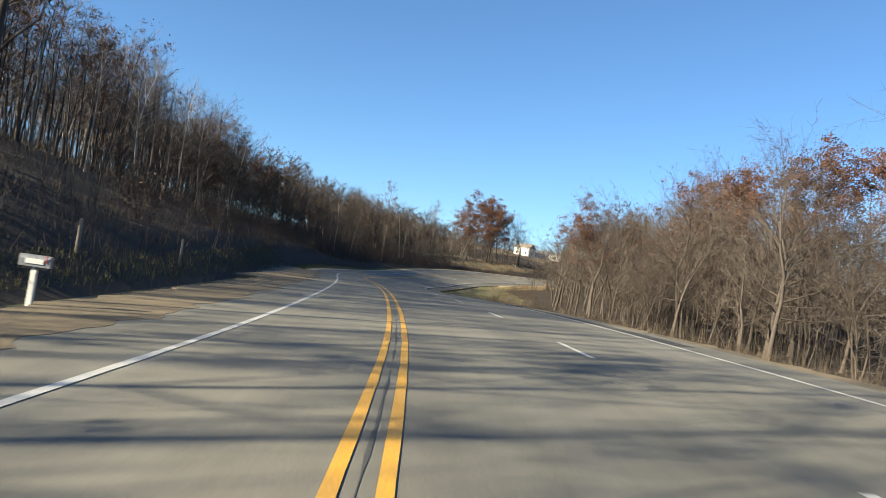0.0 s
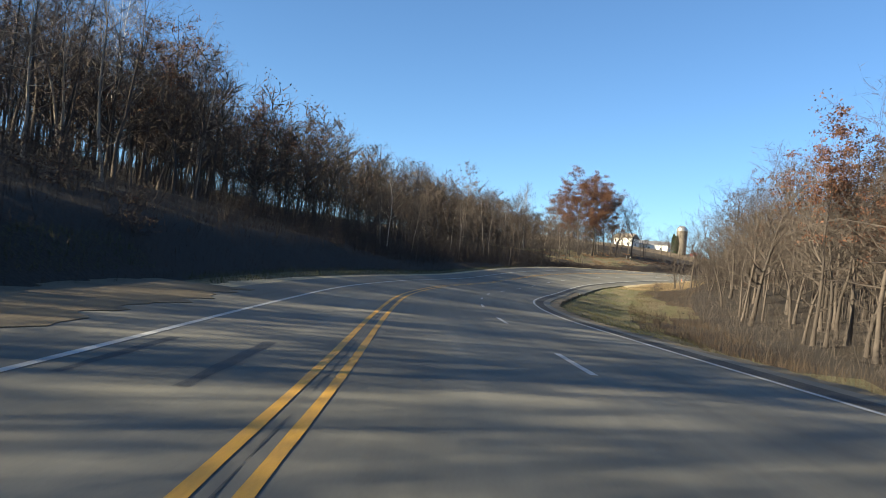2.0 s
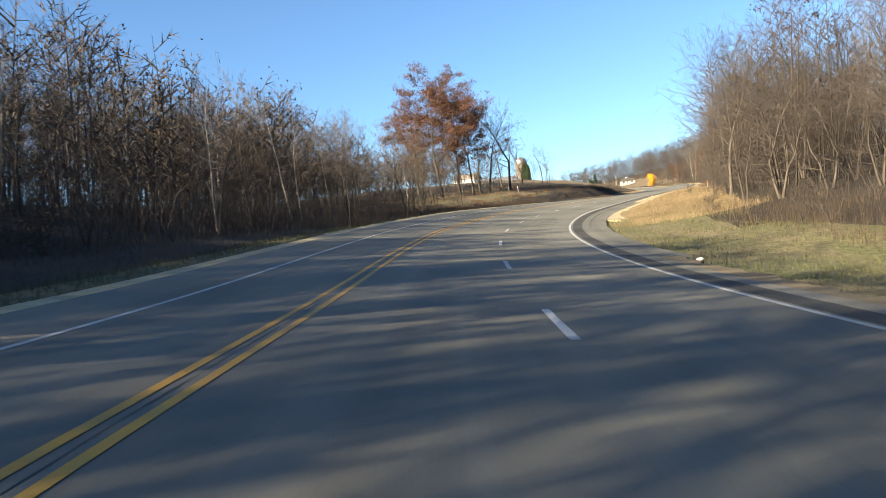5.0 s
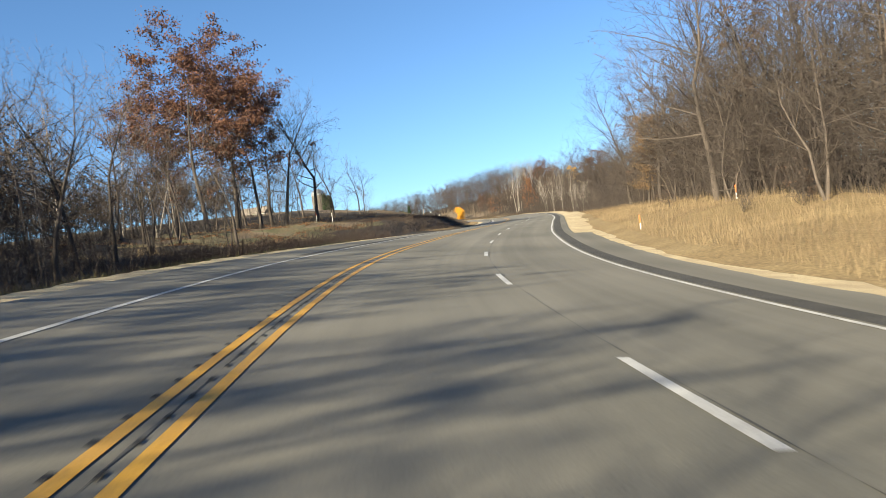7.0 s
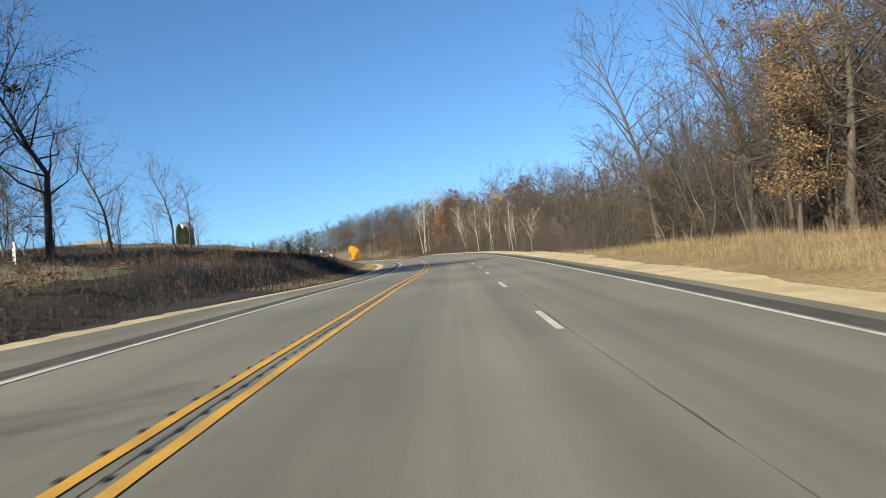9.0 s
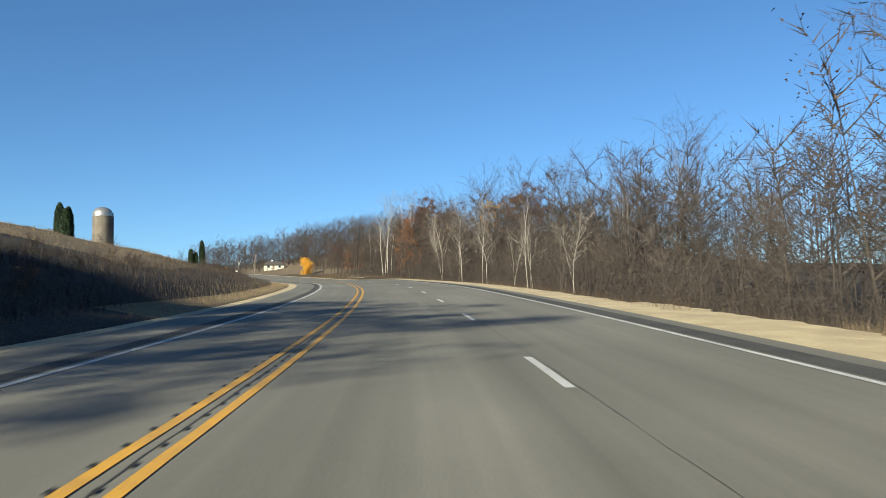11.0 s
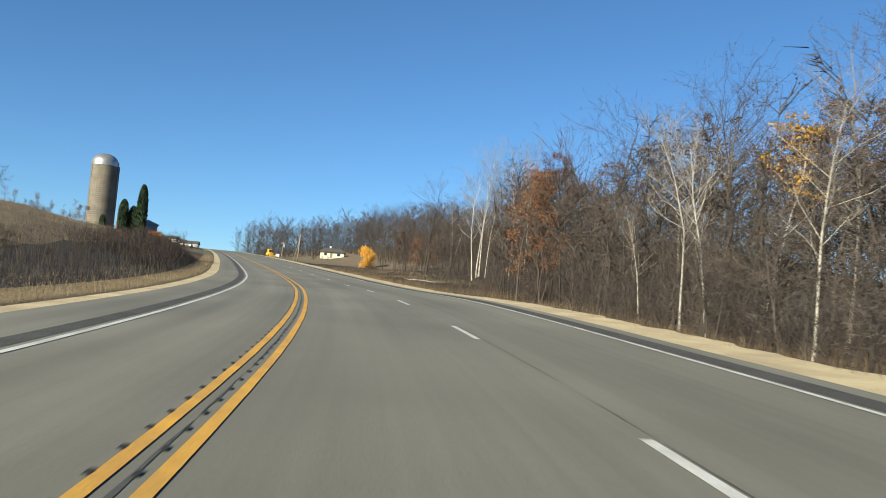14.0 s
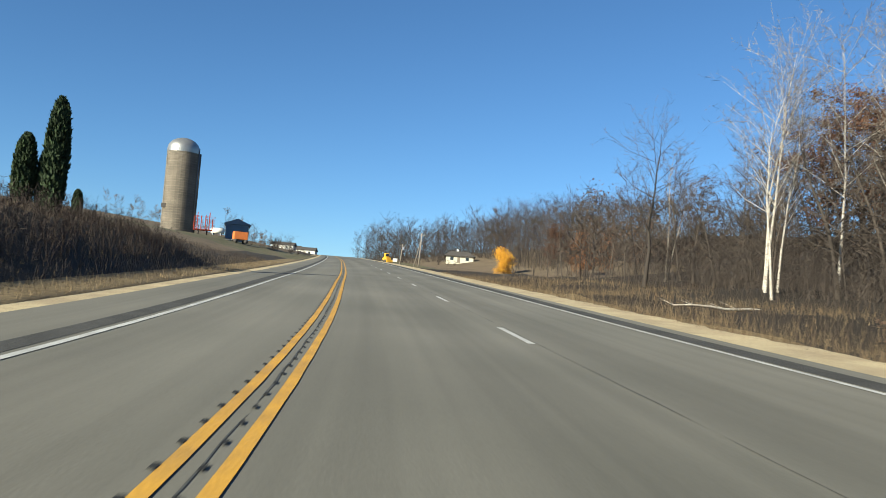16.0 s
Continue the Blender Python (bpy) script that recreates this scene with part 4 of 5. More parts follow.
blades("bank_foot_green", 8, 76, -7.9, -9.5, 9000, 0.06, 0.3, 0.01, green_grass, "short fading green grass on the verge", seed=33)
blades("bank_weeds_shaded", 20, 240, -7, -16, 30000, 0.1, 0.5, 0.008, weed_stem, "dry weeds on the shaded bank, shade darkened into their colour", seed=30)
sticks("knoll_brush_low", 236, 304, -6.8, -15, 6500, 0.12, 0.42, shaded_brush, "low brush matted over the face of the knoll, darkened for its shade", 52)
sticks("knoll_brush", 208, 244, -6.4, -12.5, 3400, 0.3, 1.0, shaded_brush, "purplish brush along the foot of the knoll, darkened for its shade", 34)
sticks("knoll_crest_brush", 262, 294, -12, -32, 1700, 0.3, 1.3, brush_twig, "low bare brush along the crest of the bank", 46)
sticks("bank_brush_tall", 398, 446, -8.2, -12.5, 2400, 0.4, 1.15, shaded_brush, "tall brush on the cut bank below the evergreens, darkened for its shade", 44)
sticks("bank_brush", 300, 452, -8.0, -13.5, 6500, 0.15, 0.5, brush_twig, "low leafless brush on the cut bank", 31, r=0.006)

woods(300, 446, -8.8, -13.5, 46, {"bush": 1}, "bank shrubs", gap=1.3, scale=(0.15, 0.3), front=1.0)
woods(212, 300, -7.0, -10.5, 22, {"bush": 1}, "bank shrubs", gap=1.3, scale=(0.25, 0.42), front=1.0)
# oak clump and bare trees on the left knoll
for s, d, k, w, sc, a in ((263.5, -28.7, "oak", 0, 1.12, 20), (269.5, -28.2, "oak", 1, 1.0, 150), (254, -27.7, "oak", 2, 1.06, 260), (259, -34, "oak", 1, 0.95, 80), (232, -15.6, "open", 1, 0.62, 200), (227, -14, "scrub", 0, 0.6, 50), (222, -17, "scrub", 1, 0.75, 90), (236, -22, "scrub", 2, 0.8, 10), (261, -22.3, "sapling", 0, 1.1, 0), (266, -27, "sapling", 1, 1.3, 0), (278.5, -23.6, "spreading", 0, 1.12, 30), (290, -24.3, "open", 1, 0.75, 200), (290, -29, "open", 0, 0.95, 100), (302, -23, "spreading", 0, 0.55, 100), (311, -24, "open", 1, 0.5, 310), (318, -25, "thicket", 0, 0.5, 0), (273, -26, "open", 0, 1.25, 0), (277, -33, "forest", 0, 1.1, 10), (270, -31, "open", 0, 0.95, 70), (279, -30, "open", 2, 1.0, 140), (287, -33, "thicket", 1, 0.95, 20), (295, -31, "scrub", 0, 0.7, 60), (299, -27, "scrub", 1, 0.55, 10), (306, -26, "thicket", 2, 0.45, 120)):
    plant(k, s, d, sc, which=w, turn=a, group="knoll trees")
woods(572, 650, -9.5, -19, 13, {"bush": 1}, "farm shrubs", gap=3, scale=(0.45, 0.9), front=1.0)
woods(640, 720, -14, -34, 12, {"scrub": 2, "bush": 1}, "farm trees", gap=4, scale=(0.4, 0.6), front=1.0)
for s, d, k, w, sc in ((445, -30.5, "scrub", 0, 0.5), (447, -29, "scrub", 1, 0.42), (472, -30, "bush", 1, 0.75), (474, -29, "bush", 1, 0.6), (462, -33, "bush", 1, 0.7)):
    plant(k, s, d, sc, which=w, group="farm trees")
woods(236, 292, -34, -58, 22, {"forest": 3, "sapling": 2, "dull": 0.6}, "knoll trees", gap=3)
woods(262, 300, -27, -36, 14, {"sapling": 3, "thicket": 1}, "knoll trees", gap=2.2, scale=(0.6, 0.9), front=1.0)
woods(208, 246, -24, -44, 12, {"forest": 2, "open": 1, "sapling": 1}, "knoll trees", gap=3, scale=(0.6, 0.85))
# trees that stand out on the right
for s, d, k, w, sc in ((262, 17.0, "tan", 0, 0.95), (390, 24.5, "gold", 0, 0.95), (447.5, 26.2, "birch", 1, 1.0), (449.5, 27.2, "birch", 0, 0.95), (446, 30, "birch", 0, 1.0), (441, 30, "birch", 1, 1.02), (414, 21, "tan_oak", 0, 0.8), (232, 18.2, "spreading", 1, 0.95), (240, 20, "spreading", 2, 0.95), (248, 19, "spreading", 0, 0.85), (259, 18, "spreading", 2, 0.9), (272, 19, "spreading", 1, 0.85), (357, 24.3, "open", 1, 0.95), (356, 30.6, "open", 2, 0.9), (402, 37.5, "oak", 0, 0.85), (458, 22.4, "open", 2, 0.85), (398, 27, "spreading", 1, 0.92), (404, 31, "spreading", 2, 0.95), (411, 35, "spreading", 1, 0.92), (421, 29.3, "spreading", 0, 0.88), (451, 35, "oak", 1, 0.8), (446, 38, "oak", 0, 0.84), (443.5, 24.4, "birch", 2, 0.8),
                       (345, 15.2, "birch", 0, 0.36), (352, 15.6, "birch", 1, 0.4), (354, 16.2, "birch", 2, 0.36), (338, 17, "birch", 1, 0.38), (347, 16, "birch", 2, 0.42), (392, 18.5, "birch", 2, 0.45), (331, 14.6, "birch", 0, 0.42), (342, 14.2, "birch", 2, 0.5), (359, 14.8, "birch", 0, 0.46), (363, 15.4, "birch", 1, 0.55), (368, 14.4, "birch", 2, 0.44), (374, 15.8, "birch", 0, 0.55), (379, 14.9, "birch", 1, 0.48), (384, 16.5, "birch", 0, 0.6), (108, 26.5, "rust", 0, 0.92), (110, 29.5, "rust", 1, 0.95), (203, 25, "dull", 0, 1.1)):
    plant(k, s, d, sc, which=w, group="roadside woods", lean=7.0 if sc < 0.5 else 1.5)

# ---------------------------------------------------------------- evergreens and the yellow tree
def cedar_mesh(name, seed, height, width, sprays=1500):
    """A narrow evergreen: upright overlapping sprays round a stem, with a ragged outline."""
    rng = np.random.default_rng(seed)
    v, f = [], []
    for _ in range(sprays):
        u = rng.random() ** 0.8
        w = rng.random() * 6.283
        r = width / 2 * (0.72 + 0.28 * math.sin(math.pi * min(1, u * 0.9 + 0.1))) * (1 - u**9) ** 0.6 * (0.6 + 0.5 * rng.random())
        c = np.array([math.cos(w) * r, math.sin(w) * r, u * height])
        out = np.array([math.cos(w), math.sin(w), 0]) * 0.35
        up = turned(out + np.array([0, 0, 1.0]), rng, 0.3) * (0.09 + 0.016 * height) * (0.6 + 0.7 * rng.random())
        side = np.cross(up, turned(np.zeros(3), rng, 1))
        side *= 0.35 * np.linalg.norm(up) / (np.linalg.norm(side) + 1e-9)
        k = len(v)
        v += [c - up * 0.4, c + side, c + up, c - side]
        f += [(k, k + 1, k + 2), (k, k + 2, k + 3)]
    return mesh_of(name, v, f, cedar_leaf)


stem_mesh = from_bm("stem", post_bm(0.09, 0.03, 2.4, z=-0.3), bark, True)
for k, (s, d, h, w) in enumerate(((437.5, -13.0, 5.2, 0.95), (439, -14.9, 3.3, 0.95), (439.4, -14.0, 2.8, 0.9), (462, -19.9, 2.2, 0.7), (451, -38.6, 9.5, 2.0), (453, -37.2, 9.0, 2.0), (449.5, -37.4, 8.6, 1.8))):
    tree = thing("cedar_tree", "narrow dark green evergreen with upright sprays", "tree", Matrix.Translation(ground_at(float(s), np.float64(d))), "evergreens")
    part("trunk", stem_mesh, tree)
    tagged(part("foliage", cedar_mesh("cedar_foliage", 200 + k, h, w, 5200 if h < 6 else 5600), tree), kind="stuff")

rng = np.random.default_rng(77)
w_y, f_y, tips_y = bare_crown(rng, height=6.0, trunk_r=0.14, clear=0.12, spread=0.85, limbs=26, sub=5, twigs=5, stems=2)
tree = thing("yellow_tree", "small round tree full of bright yellow leaves", "tree", Matrix.Translation(ground_at(606.0, np.float64(43.2))))
part("trunk", mesh_of("yellow_trunk", *w_y.close(), bark, smooth=True), tree)
tagged(part("crown", mesh_of("yellow_crown", *f_y.close(), twig), tree), kind="stuff")
bright_leaf = material("bright_yellow_leaves", (0.62, 0.33, 0.03), 0.8, 0.2, 0.8, 4, 0, tint=(0.5, 0.25, 0.02), island=0.3)
tagged(part("foliage", leaf_mesh("yellow_foliage", rng, tips_y, 8500, 0.15, bright_leaf, 0.6), tree), kind="stuff")


# ---------------------------------------------------------------- the farm
def on_land(s, d, turn=0.0, sink=0.0):
    _, _, heading, _ = line_frame(float(s))
    return Matrix.Translation(Vector(ground_at(float(s), np.float64(d))) - Vector((0, 0, sink))) @ Matrix.Rotation(float(heading) + radians(turn), 4, "Z")


def build_silo():
    silo = thing("silo", "tall concrete stave silo with a bright metal dome", "silo", on_land(570, -33.8, sink=0.4))
    r, h = 3.15, 17.6
    v, f = [], []
    n, levels = 48, 26
    for i in range(levels + 1):
        for k in range(n):
            w = 2 * math.pi * k / n
            rr = r + (0.012 if k % 2 else 0.0)
            v.append((rr * math.cos(w), rr * math.sin(w), h * i / levels))
    f = [(i * n + k, i * n + (k + 1) % n, (i + 1) * n + (k + 1) % n, (i + 1) * n + k) for i in range(levels) for k in range(n)]
    part("wall", mesh_of("silo_wall", v, f, concrete), silo)
    hoop_v, hoop_f = [], []
    for k in range(n):
        w = 2 * math.pi * k / n
        for rr, z in ((r + 0.02, -0.035), (r + 0.06, -0.035), (r + 0.06, 0.035), (r + 0.02, 0.035)):
            hoop_v.append((rr * math.cos(w), rr * math.sin(w), z))
    for k in range(n):
        a, b = 4 * k, 4 * ((k + 1) % n)
        hoop_f += [(a + 1, b + 1, b + 2, a + 2), (a, b, b + 1, a + 1), (a + 2, b + 2, b + 3, a + 3)]
    hoop = mesh_of("silo_hoop", hoop_v, hoop_f, weathered)
    for i in range(34):
        part("hoop", hoop, silo, at=Matrix.Translation((0, 0, 0.5 + i * 0.51)))
    bm = bmesh.new()
    bmesh.ops.create_uvsphere(bm, u_segments=48, v_segments=20, radius=r + 0.08, matrix=Matrix.Diagonal((1, 1, 0.78, 1)))
    bmesh.ops.delete(bm, geom=[x for x in bm.verts if x.co.z < -0.01], context="VERTS")
    bmesh.ops.translate(bm, verts=bm.verts, vec=(0, 0, h))
    part("dome", from_bm("silo_dome", bm, galvanised, True), silo, "bright galvanised dome")
    bm = bmesh.new()
    bmesh.ops.create_cone(bm, cap_ends=False, segments=48, radius1=r + 0.1, radius2=r + 0.1, depth=0.7, matrix=Matrix.Translation((0, 0, h - 0.35)))
    part("rim", from_bm("silo_rim", bm, galvanised), silo, "pale metal band below the dome")
    part("chute", from_bm("silo_chute", post_bm(0.3, 0.3, h - 0.4, 3.2, 0.9, 0, 14), concrete, True), silo)
    part("filler_pipe", from_bm("silo_pipe", post_bm(0.08, 0.08, h + 0.5, 3.3, -0.5, 0, 10), grey_metal, True), silo)
    bm = bmesh.new()
    for x in (-0.22, 0.22):
        box_bm(0.05, 0.05, h - 1, -2.9, -1.5 + x, 0.8, bm=bm)
    for k in range(40):
        box_bm(0.03, 0.44, 0.03, -2.9, -1.5, 1.0 + 0.4 * k, bm=bm)
    part("ladder", from_bm("silo_ladder", bm, grey_metal), silo)
    bm = bmesh.new()
    box_bm(0.9, 0.5, 0.9, -2.5, -2.2, 5.2, 0.05, bm)
    part("hatch", from_bm("silo_hatch", bm, dark_roof), silo)


build_silo()


def gabled(name, label, m, w, l, h, rise, wall_mat, roof_mat, windows=(), door=None, hip=0.0, chimney=False, category="house", eave=0.4):
    """A building with thick walls, a pitched roof, openings with frames and a door."""
    house = thing(name, label, category, m)
    bm = box_bm(w, l, h + 0.6, 0, 0, -0.6, 0.02)
    part("wall", from_bm(name + "_wall", bm, wall_mat), house)
    a, b, t = w / 2 + eave, l / 2 + eave, 0.16
    ridge = l / 2 + eave - hip
    v = [(-a, -b, h), (a, -b, h), (a, b, h), (-a, b, h), (0, -ridge, h + rise), (0, ridge, h + rise)]
    v += [(x, y, z - t) for x, y, z in v]
    f = [(0, 1, 4), (1, 2, 5, 4), (2, 3, 5), (3, 0, 4, 5), (0, 3, 9, 6), (0, 6, 7, 1), (1, 7, 8, 2), (2, 8, 9, 3), (6, 9, 8, 7)]
    part("roof", mesh_of(name + "_roof", v, f, roof_mat), house)
    if not hip:
        part("gable", mesh_of(name + "_gable", [(-w / 2, -l / 2 - 0.004, h - 0.1), (w / 2, -l / 2 - 0.004, h - 0.1), (0, -l / 2 - 0.004, h + rise * 0.86), (-w / 2, -l / 2 + 0.1, h - 0.1), (w / 2, -l / 2 + 0.1, h - 0.1), (0, -l / 2 + 0.1, h + rise * 0.86)], [(0, 1, 2), (5, 4, 3), (0, 2, 5, 3), (1, 4, 5, 2)], wall_mat), house)
    for side, pos, z, ww, wh in windows:
        x, y, turn = (pos, -l / 2, 0) if side == "front" else (-w / 2, pos, -90)
        win = part("window", from_bm("window_frame", box_bm(ww + 0.16, 0.1, wh + 0.16, 0, -0.03, -0.08, 0.01), white_wall), house, at=pose(x, y, z, 0, 0, turn))
        part("pane", from_bm("window_pane", box_bm(ww, 0.04, wh, 0, -0.08, 0), dark_glass), win)
    if door:
        side, pos = door
        x, y, turn = (pos, -l / 2, 0) if side == "front" else (-w / 2, pos, -90)
        part("door", from_bm("house_door", box_bm(0.95, 0.1, 2.05, 0, -0.03, 0, 0.01), weathered), house, at=pose(x, y, 0, 0, 0, turn))
    if chimney:
        part("chimney", from_bm("house_chimney", box_bm(0.7, 0.7, 1.3, 0.6, 0.8, h + rise - 0.6, 0.03), white_wall), house)
    return house


gabled("cottage", "small white cottage with a low dark hipped roof", on_land(681, 44, turn=82, sink=0.1), 7.0, 9.6, 2.5, 1.8, cream_wall, dark_roof, (("side", -2.6, 0.9, 1.2, 1.1), ("side", 2.8, 0.9, 1.2, 1.1), ("front", 1.6, 0.9, 1.1, 1.1)), ("side", 0.4), hip=2.6, chimney=True, eave=0.75)
for s, d, sc in ((662, 37, 0.7), (668, 34.5, 0.55), (657, 38.5, 0.6), (674, 35.5, 0.8)):
    plant("bush", s, d, sc, group="cottage shrubs")
gabled("shed", "dark blue-grey steel shed with a gabled roof", on_land(582, -23.0, turn=6), 4.8, 7.0, 3.4, 1.1, blue_steel, blue_steel, (), ("front", 0.8), category="shed")
gabled("farm_building", "long white farm building with a pale roof", on_land(489, -50, turn=80), 8.0, 19.0, 3.6, 2.2, white_wall, galvanised, (("side", -6, 1.2, 1.2, 1.1), ("side", 0, 1.2, 1.2, 1.1), ("side", 6, 1.2, 1.2, 1.1)), ("side", 3), category="barn")
gabled("farmhouse", "white farmhouse with a tan gabled roof", on_land(480, -62, turn=65), 8.0, 10.0, 5.0, 2.6, white_wall, weathered, (("side", -3, 1.2, 1.0, 1.4), ("side", 3, 1.2, 1.0, 1.4), ("front", 0, 1.2, 1.0, 1.4)), ("side", 0.2))
for s, d, w, l in ((850, -12, 8, 11), (838, -24, 9, 12), (868, -20, 7, 10)):
    gabled("house", "distant pale house on the hilltop", on_land(s, d, turn=80), w, l, 3.0, 1.8, white_wall, dark_roof, (("side", -2.5, 1.0, 1.2, 1.2), ("side", 2.5, 1.0, 1.2, 1.2)), ("side", 0))


def utility_pole(s, d, h, lean, brace=False, board=False):
    pole = thing("utility_pole", "weathered wooden utility pole, leaning a little", "utility pole", on_land(s, d) @ pose(0, 0, 0, 0, lean, 0), "utility poles")
    part("pole", from_bm("pole", post_bm(0.17, 0.11, h + 0.6, z=-0.6), weathered, True), pole)
    part("crossarm", from_bm("crossarm", box_bm(1.6, 0.1, 0.12, 0, -0.14, h - 0.6, 0.01), weathered), pole)
    ins = from_bm("insulator", post_bm(0.05, 0.03, 0.14, sides=8), white_wall, True)
    for x in (-0.7, 0.7):
        part("insulator", ins, pole, at=Matrix.Translation((x, -0.14, h - 0.48)))
    if brace:
        part("brace", from_bm("brace", post_bm(0.1, 0.08, h * 0.8), weathered, True), pole, at=pose(-1.1, 0, -0.3, 0, 9, 0))
    if board:
        part("transformer", from_bm("transformer", post_bm(0.24, 0.24, 0.8, 0.3, -0.2, h * 0.72, 16), grey_metal, True), pole)


utility_pole(577, 17.4, 7.8, 2, brace=True)
utility_pole(614, 16.5, 5.8, 4, board=True)


def cab_machine():
    m = thing("loader", "yellow wheeled loader parked beside the road", "machine", on_land(622, 13.5, turn=20))
    part("body", from_bm("loader_body", box_bm(1.5, 2.8, 0.9, 0, 0, 0.7, 0.1), signal_yellow), m)
    cab = part("cab", from_bm("loader_cab", box_bm(1.2, 1.1, 1.2, 0, 0.2, 1.6, 0.08), signal_yellow), m)
    part("pane", from_bm("loader_pane", box_bm(1.0, 0.04, 0.7, 0, -0.36, 1.9), dark_glass), cab)
    part("bucket", from_bm("loader_bucket", box_bm(1.9, 0.7, 0.7, 0, -2.0, 0.2, 0.12), signal_yellow), m)
    for x in (-0.5, 0.5):
        part("arm", from_bm("loader_arm", box_bm(0.14, 1.2, 0.2, x, -1.5, 0.7), signal_yellow), m)
    tyre = bmesh.new()
    bmesh.ops.create_cone(tyre, cap_ends=True, segments=20, radius1=0.5, radius2=0.5, depth=0.36, matrix=Matrix.Rotation(radians(90), 4, "Y"))
    bmesh.ops.bevel(tyre, geom=tyre.edges[:], offset=0.05, segments=2, affect="EDGES")
    tyre = from_bm("loader_tyre", tyre, dark_roof, True)
    for x in (-0.85, 0.85):
        for y in (-0.9, 0.95):
            part("wheel", tyre, m, at=Matrix.Translation((x, y, 0.5)))


cab_machine()


def notice_board(s, d):
    b = thing("notice_board", "plain white board on two thin posts", "sign", on_land(s, d))
    part("panel", from_bm("board_panel", box_bm(1.1, 0.05, 0.8, 0, 0, 0.8, 0.01), white_wall), b)
    leg = from_bm("board_leg", box_bm(0.08, 0.08, 1.9, 0, 0.07, -0.3, 0.01), weathered)
    for x in (-0.4, 0.4):
        part("post", leg, b, at=Matrix.Translation((x, 0, 0)))


notice_board(600, 14.0)


def wagon():
    w = thing("wagon", "orange farm wagon with a box body", "wagon", on_land(558.5, -19.6, turn=-70))
    part("box", from_bm("wagon_box", box_bm(1.8, 2.6, 1.5, 0, 0, 0.75, 0.04), orange_paint), w)
    part("chassis", from_bm("wagon_chassis", box_bm(0.9, 3.2, 0.18, 0, 0, 0.56, 0.02), grey_metal), w)
    part("drawbar", from_bm("wagon_drawbar", box_bm(0.1, 1.4, 0.1, 0, -2.2, 0.5, 0.01), grey_metal), w)
    bm = bmesh.new()
    bmesh.ops.create_cone(bm, cap_ends=True, segments=18, radius1=0.4, radius2=0.4, depth=0.24, matrix=Matrix.Rotation(radians(90), 4, "Y"))
    bmesh.ops.bevel(bm, geom=bm.edges[:], offset=0.04, segments=2, affect="EDGES")
    wheel = from_bm("wagon_wheel", bm, dark_roof, True)
    for x in (-0.85, 0.85):
        for y in (-1.0, 1.0):
            part("wheel", wheel, w, at=Matrix.Translation((x, y, 0.4)))


wagon()


def harrow():
    """A folded field implement: a centre frame with upright folded wings of bars and tines."""
    h = thing("harrow", "red folded farm harrow standing beside the silo", "farm implement", on_land(557, -26.5, turn=10))
    bm = bmesh.new()
    box_bm(0.2, 3.6, 0.2, 0, 0, 0.75, bm=bm), box_bm(3.2, 0.2, 0.2, 0, 0.8, 0.75, bm=bm), box_bm(3.2, 0.2, 0.2, 0, -0.8, 0.75, bm=bm)
    part("frame", from_bm("harrow_frame", bm, red_paint), h)
    for x, tall in ((-1.7, 2.4), (-1.1, 3.3), (-0.4, 2.7), (0.4, 2.9), (1.1, 3.4), (1.7, 2.3)):
        bm = bmesh.new()
        for y in (-1.0, -0.35, 0.35, 1.0):
            box_bm(0.13, 0.13, tall, x, y, 0.8, bm=bm)
        for k in range(5):
            box_bm(0.11, 2.3, 0.11, x, 0, 0.95 + k * (tall - 0.3) / 4, bm=bm)
        part("wing", from_bm("harrow_wing", bm, red_paint), h)
    bm = bmesh.new()
    for x in (-1.7, -1.1, -0.4, 0.4, 1.1, 1.7):
        for k in range(12):
            box_bm(0.5, 0.05, 0.05, x + 0.22, -1.0 + 0.5 * (k % 5), 1.1 + 0.21 * k, bm=bm)
    tagged(part("tines", from_bm("harrow_tines", bm, red_paint), h), kind="stuff")
    bm = bmesh.new()
    bmesh.ops.create_cone(bm, cap_ends=True, segments=16, radius1=0.42, radius2=0.42, depth=0.26, matrix=Matrix.Rotation(radians(90), 4, "Y"))
    bmesh.ops.bevel(bm, geom=bm.edges[:], offset=0.04, segments=2, affect="EDGES")
    wheel = from_bm("harrow_wheel", bm, dark_roof, True)
    for x in (-0.8, 0.8):
        part("wheel", wheel, h, at=Matrix.Translation((x, 0.3, 0.42)))


harrow()


def tank():
    t = thing("tank", "white horizontal storage tank on two feet", "tank", on_land(569.5, -25.5, turn=80))
    bm = bmesh.new()
    bmesh.ops.create_cone(bm, cap_ends=True, segments=24, radius1=0.6, radius2=0.6, depth=2.6, matrix=Matrix.Translation((0, 0, 0.95)) @ Matrix.Rotation(radians(90), 4, "X"))
    bmesh.ops.bevel(bm, geom=bm.edges[:], offset=0.05, segments=2, affect="EDGES")
    part("vessel", from_bm("tank_vessel", bm, white_wall, True), t)
    foot = from_bm("tank_foot", box_bm(0.9, 0.16, 0.6, 0, 0, -0.1, 0.02), grey_metal)
    for y in (-0.8, 0.8):
        part("foot", foot, t, at=Matrix.Translation((0, y, 0)))


tank()


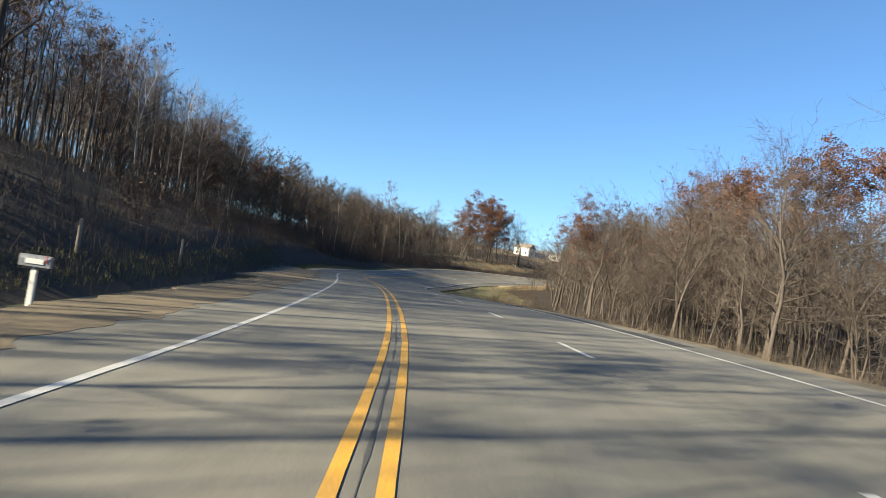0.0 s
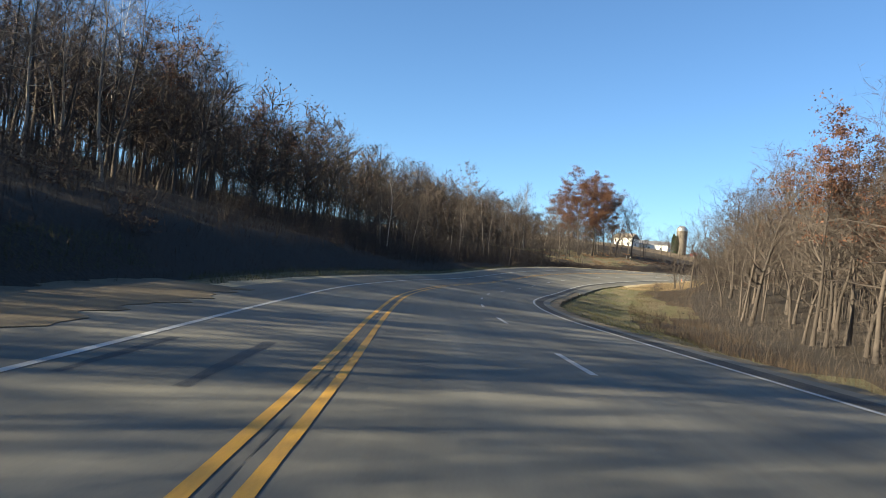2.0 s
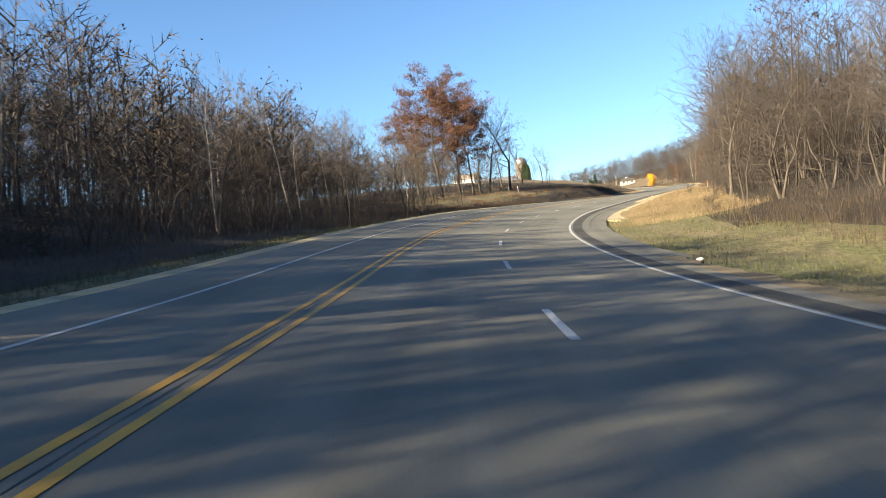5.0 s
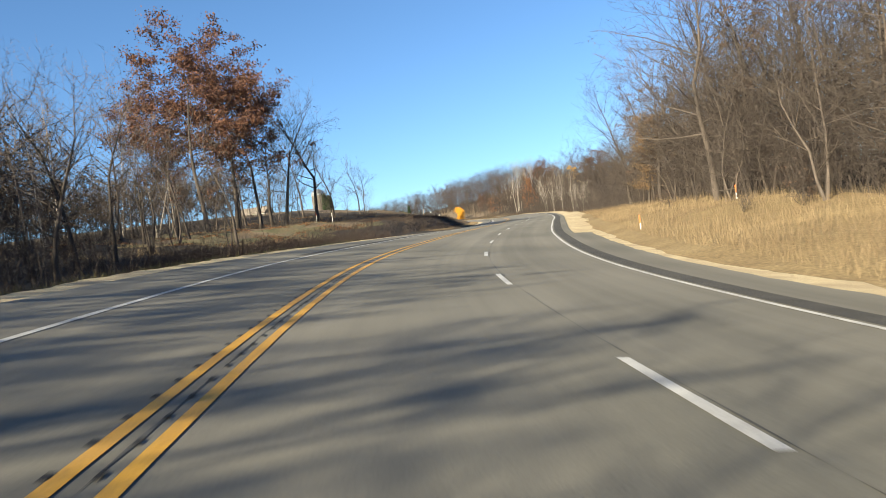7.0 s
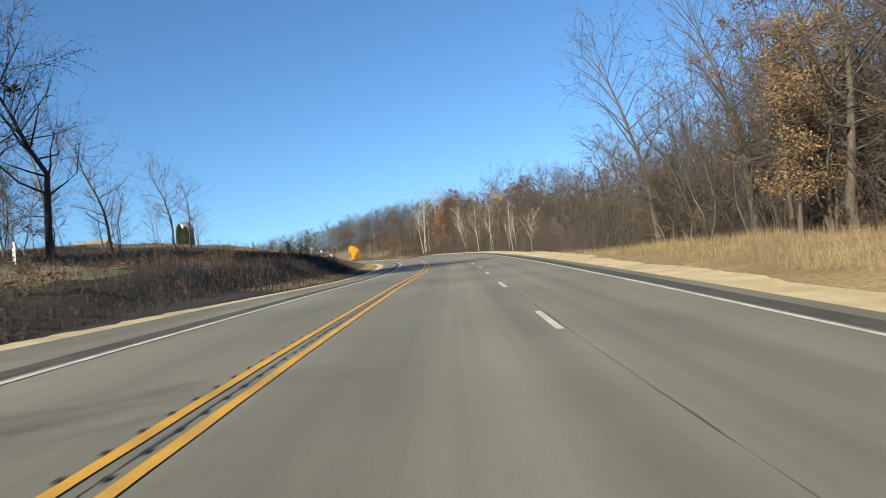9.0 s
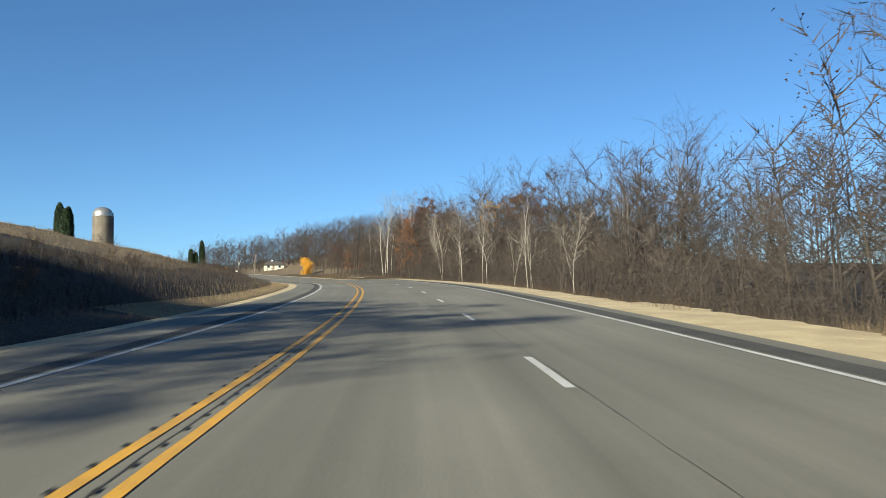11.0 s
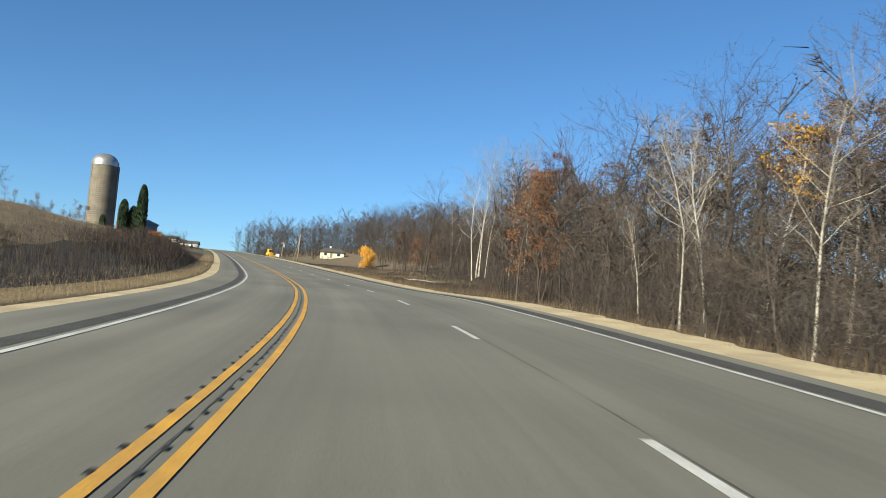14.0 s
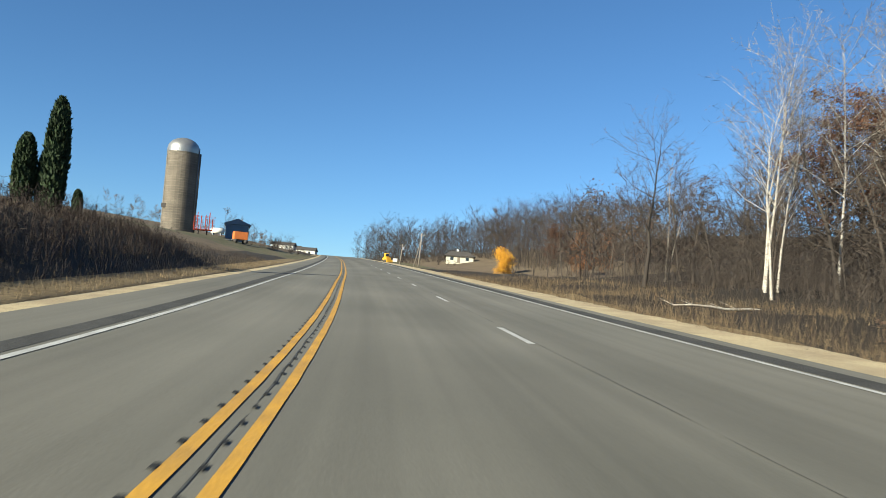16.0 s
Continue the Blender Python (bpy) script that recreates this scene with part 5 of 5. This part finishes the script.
# ---------------------------------------------------------------- small things beside the road
def mailbox():
    m = thing("mailbox", "dark mailbox with a pale plate on a white post", "mailbox", on_land(14.4, -6.45, turn=8, sink=0.12))
    part("post", from_bm("mailbox_post", box_bm(0.1, 0.1, 1.35, 0, 0, -0.35, 0.012), white_wall), m)
    bm = bmesh.new()
    n = 12
    ring = [(-0.09, 0.0), (0.09, 0.0)] + [(0.09 * math.cos(a), 0.12 + 0.09 * math.sin(a)) for a in [math.pi * k / n for k in range(n + 1)]]
    ends = []
    for y in (-0.26, 0.26):
        ends.append([bm.verts.new((y, x, z + 1.0)) for x, z in ring])
    for k in range(len(ring)):
        k2 = (k + 1) % len(ring)
        bm.faces.new((ends[0][k], ends[0][k2], ends[1][k2], ends[1][k]))
    bm.faces.new(ends[0]), bm.faces.new(ends[1])
    box = part("box", from_bm("mailbox_box", bm, grey_metal), m)
    part("plate", from_bm("mailbox_plate", box_bm(0.3, 0.012, 0.09, 0, -0.097, 1.05, 0.002), white_wall), box)
    part("flag", from_bm("mailbox_flag", box_bm(0.02, 0.012, 0.14, 0.2, -0.098, 1.08, 0.002), red_paint), box)
    part("bracket", from_bm("mailbox_bracket", box_bm(0.4, 0.1, 0.05, 0, 0, 0.955, 0.008), weathered), m)


mailbox()
for s, d, h in ((33, -8.6, 1.1), (24, -9.4, 1.0), (21, -10.4, 0.9)):
    p = thing("fence_post", "short weathered wooden fence post", "post", on_land(s, d), "fence posts")
    part("post", from_bm("fence_post", post_bm(0.07, 0.06, h + 0.3, z=-0.3, sides=9), weathered, True), p)
    part("cap", from_bm("fence_post_cap", post_bm(0.065, 0.03, 0.03, z=h, sides=9), weathered, True), p)
for s, d, mat, text in ((269, -21.0, red_paint, "thin survey stake with a red top"), (219.1, 11.3, orange_paint, "short survey stake with an orange top"), (222.0, 17.1, orange_paint, "thin survey stake with an orange top in the tall grass"), (262, -17, white_wall, "thin pale survey stake")):
    p = thing("survey_stake", text, "stake", on_land(s, d, sink=0.4 if d > 0 else 0.0), "survey stakes")
    part("stake", from_bm("survey_stake", box_bm(0.045, 0.025, 1.1, 0, 0, -0.25, 0.004), white_wall), p)
    part("top", from_bm("stake_top", box_bm(0.07, 0.03, 0.4, 0, 0, 0.8, 0.004), mat), p)


def leaf_litter(name, s0, s1, d0, d1, count, mat, label, seed):
    """Fallen leaves lying flat in drifts."""
    rng = np.random.default_rng(seed)
    s, d, _ = scatter(s0, s1, d0, d1, count * 2, rng)
    drift = np.sin(s * 0.55 + 1.3 * np.sin(d * 0.4)) + np.sin(d * 0.7 - s * 0.23) > 0.2
    base = ground_at(s[drift], d[drift], 0.035)
    n = len(base)
    w = rng.random((n, 1)) * 6.283
    r = 0.05 + 0.05 * rng.random((n, 1))
    tilt = 0.5 * rng.normal(size=(n, 3)) * r
    v = np.stack([base + r * np.concatenate([np.cos(w + k), np.sin(w + k), tilt[:, i : i + 1] / r], 1) for i, k in enumerate((0, 2.0, 4.1))], 1).reshape(-1, 3)
    return tagged(new(name, mesh_of(name, v, np.arange(3 * n).reshape(-1, 3).tolist(), mat)), label, "fallen leaves", kind="stuff")


leaf_litter("fallen_oak_leaves", 232, 292, -11.5, -34, 16000, tan_oak_leaf, "drifts of fallen orange-brown oak leaves on the knoll", 61)


def fallen_birch():
    log = thing("fallen_birch", "fallen pale birch trunk with broken branches", "log", on_land(433.5, 17.5, turn=10))
    w = Wood()
    pts = [np.array([x, 0.25 * math.sin(x), 0.16 + 0.05 * math.sin(2 * x)]) for x in np.linspace(-3.4, 3.0, 9)]
    w.tube(pts, list(np.linspace(0.03, 0.085, 9)), 9)
    part("trunk", mesh_of("fallen_trunk", *w.close(), pale_bark, smooth=True), log)
    rng = np.random.default_rng(5)
    w = Wood()
    for k in range(16):
        a = pts[k % 5]
        w.spike(a, a + np.array([-0.9 * rng.random(), rng.normal() * 0.6, 0.1 + 0.3 * rng.random()]), 0.014)
    tagged(part("branches", mesh_of("fallen_branches", *w.close(), pale_bark), log), kind="stuff")


fallen_birch()
bm = bmesh.new()
bmesh.ops.create_icosphere(bm, subdivisions=2, radius=0.09, matrix=Matrix.Diagonal((1.2, 0.9, 0.6, 1)))
for x in bm.verts:
    x.co *= 1 + 0.25 * noise.noise(x.co * 12)
stone = new("stone", from_bm("stone", bm, white_wall))
stone.location = Vector(surface(148.0, np.float64(9.0))) + Vector((0, 0, 0.02))
tagged(stone, "small pale stone on the gravel shoulder", "stone")

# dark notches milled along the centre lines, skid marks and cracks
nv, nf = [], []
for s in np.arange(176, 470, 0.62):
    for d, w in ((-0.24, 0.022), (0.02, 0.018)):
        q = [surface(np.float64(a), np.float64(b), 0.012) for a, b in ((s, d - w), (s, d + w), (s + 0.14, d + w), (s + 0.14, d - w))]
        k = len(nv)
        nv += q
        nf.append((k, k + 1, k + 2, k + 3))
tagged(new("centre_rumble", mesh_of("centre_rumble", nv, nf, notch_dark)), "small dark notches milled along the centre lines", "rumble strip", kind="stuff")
strip("skid_mark_a", 56.4, 60.7, -1.24, -1.07, 0.004, seal, step=0.5, wob=0.03, label="dark rubber skid mark", category="road marking")
strip("skid_mark_b", 56.6, 60.2, -2.45, -2.32, 0.004, seal, step=0.5, wob=0.03, label="dark rubber skid mark", category="road marking")
for s in (96, 164, 223, 291):
    crack = surface(np.linspace(s - 1.6, s + 0.4, 24) + 0.12 * np.sin(np.arange(24) * 1.7), np.linspace(-2.6, 3.5, 24), 0.004)
    half = np.array([0, 0.007, 0])
    v = np.concatenate([crack - half, crack + half])
    tagged(new("road_crack", mesh_of("road_crack", v, [(i, i + 1, i + 25, i + 24) for i in range(23)], seal)), "thin sealed crack across the road", "road crack", kind="structure")
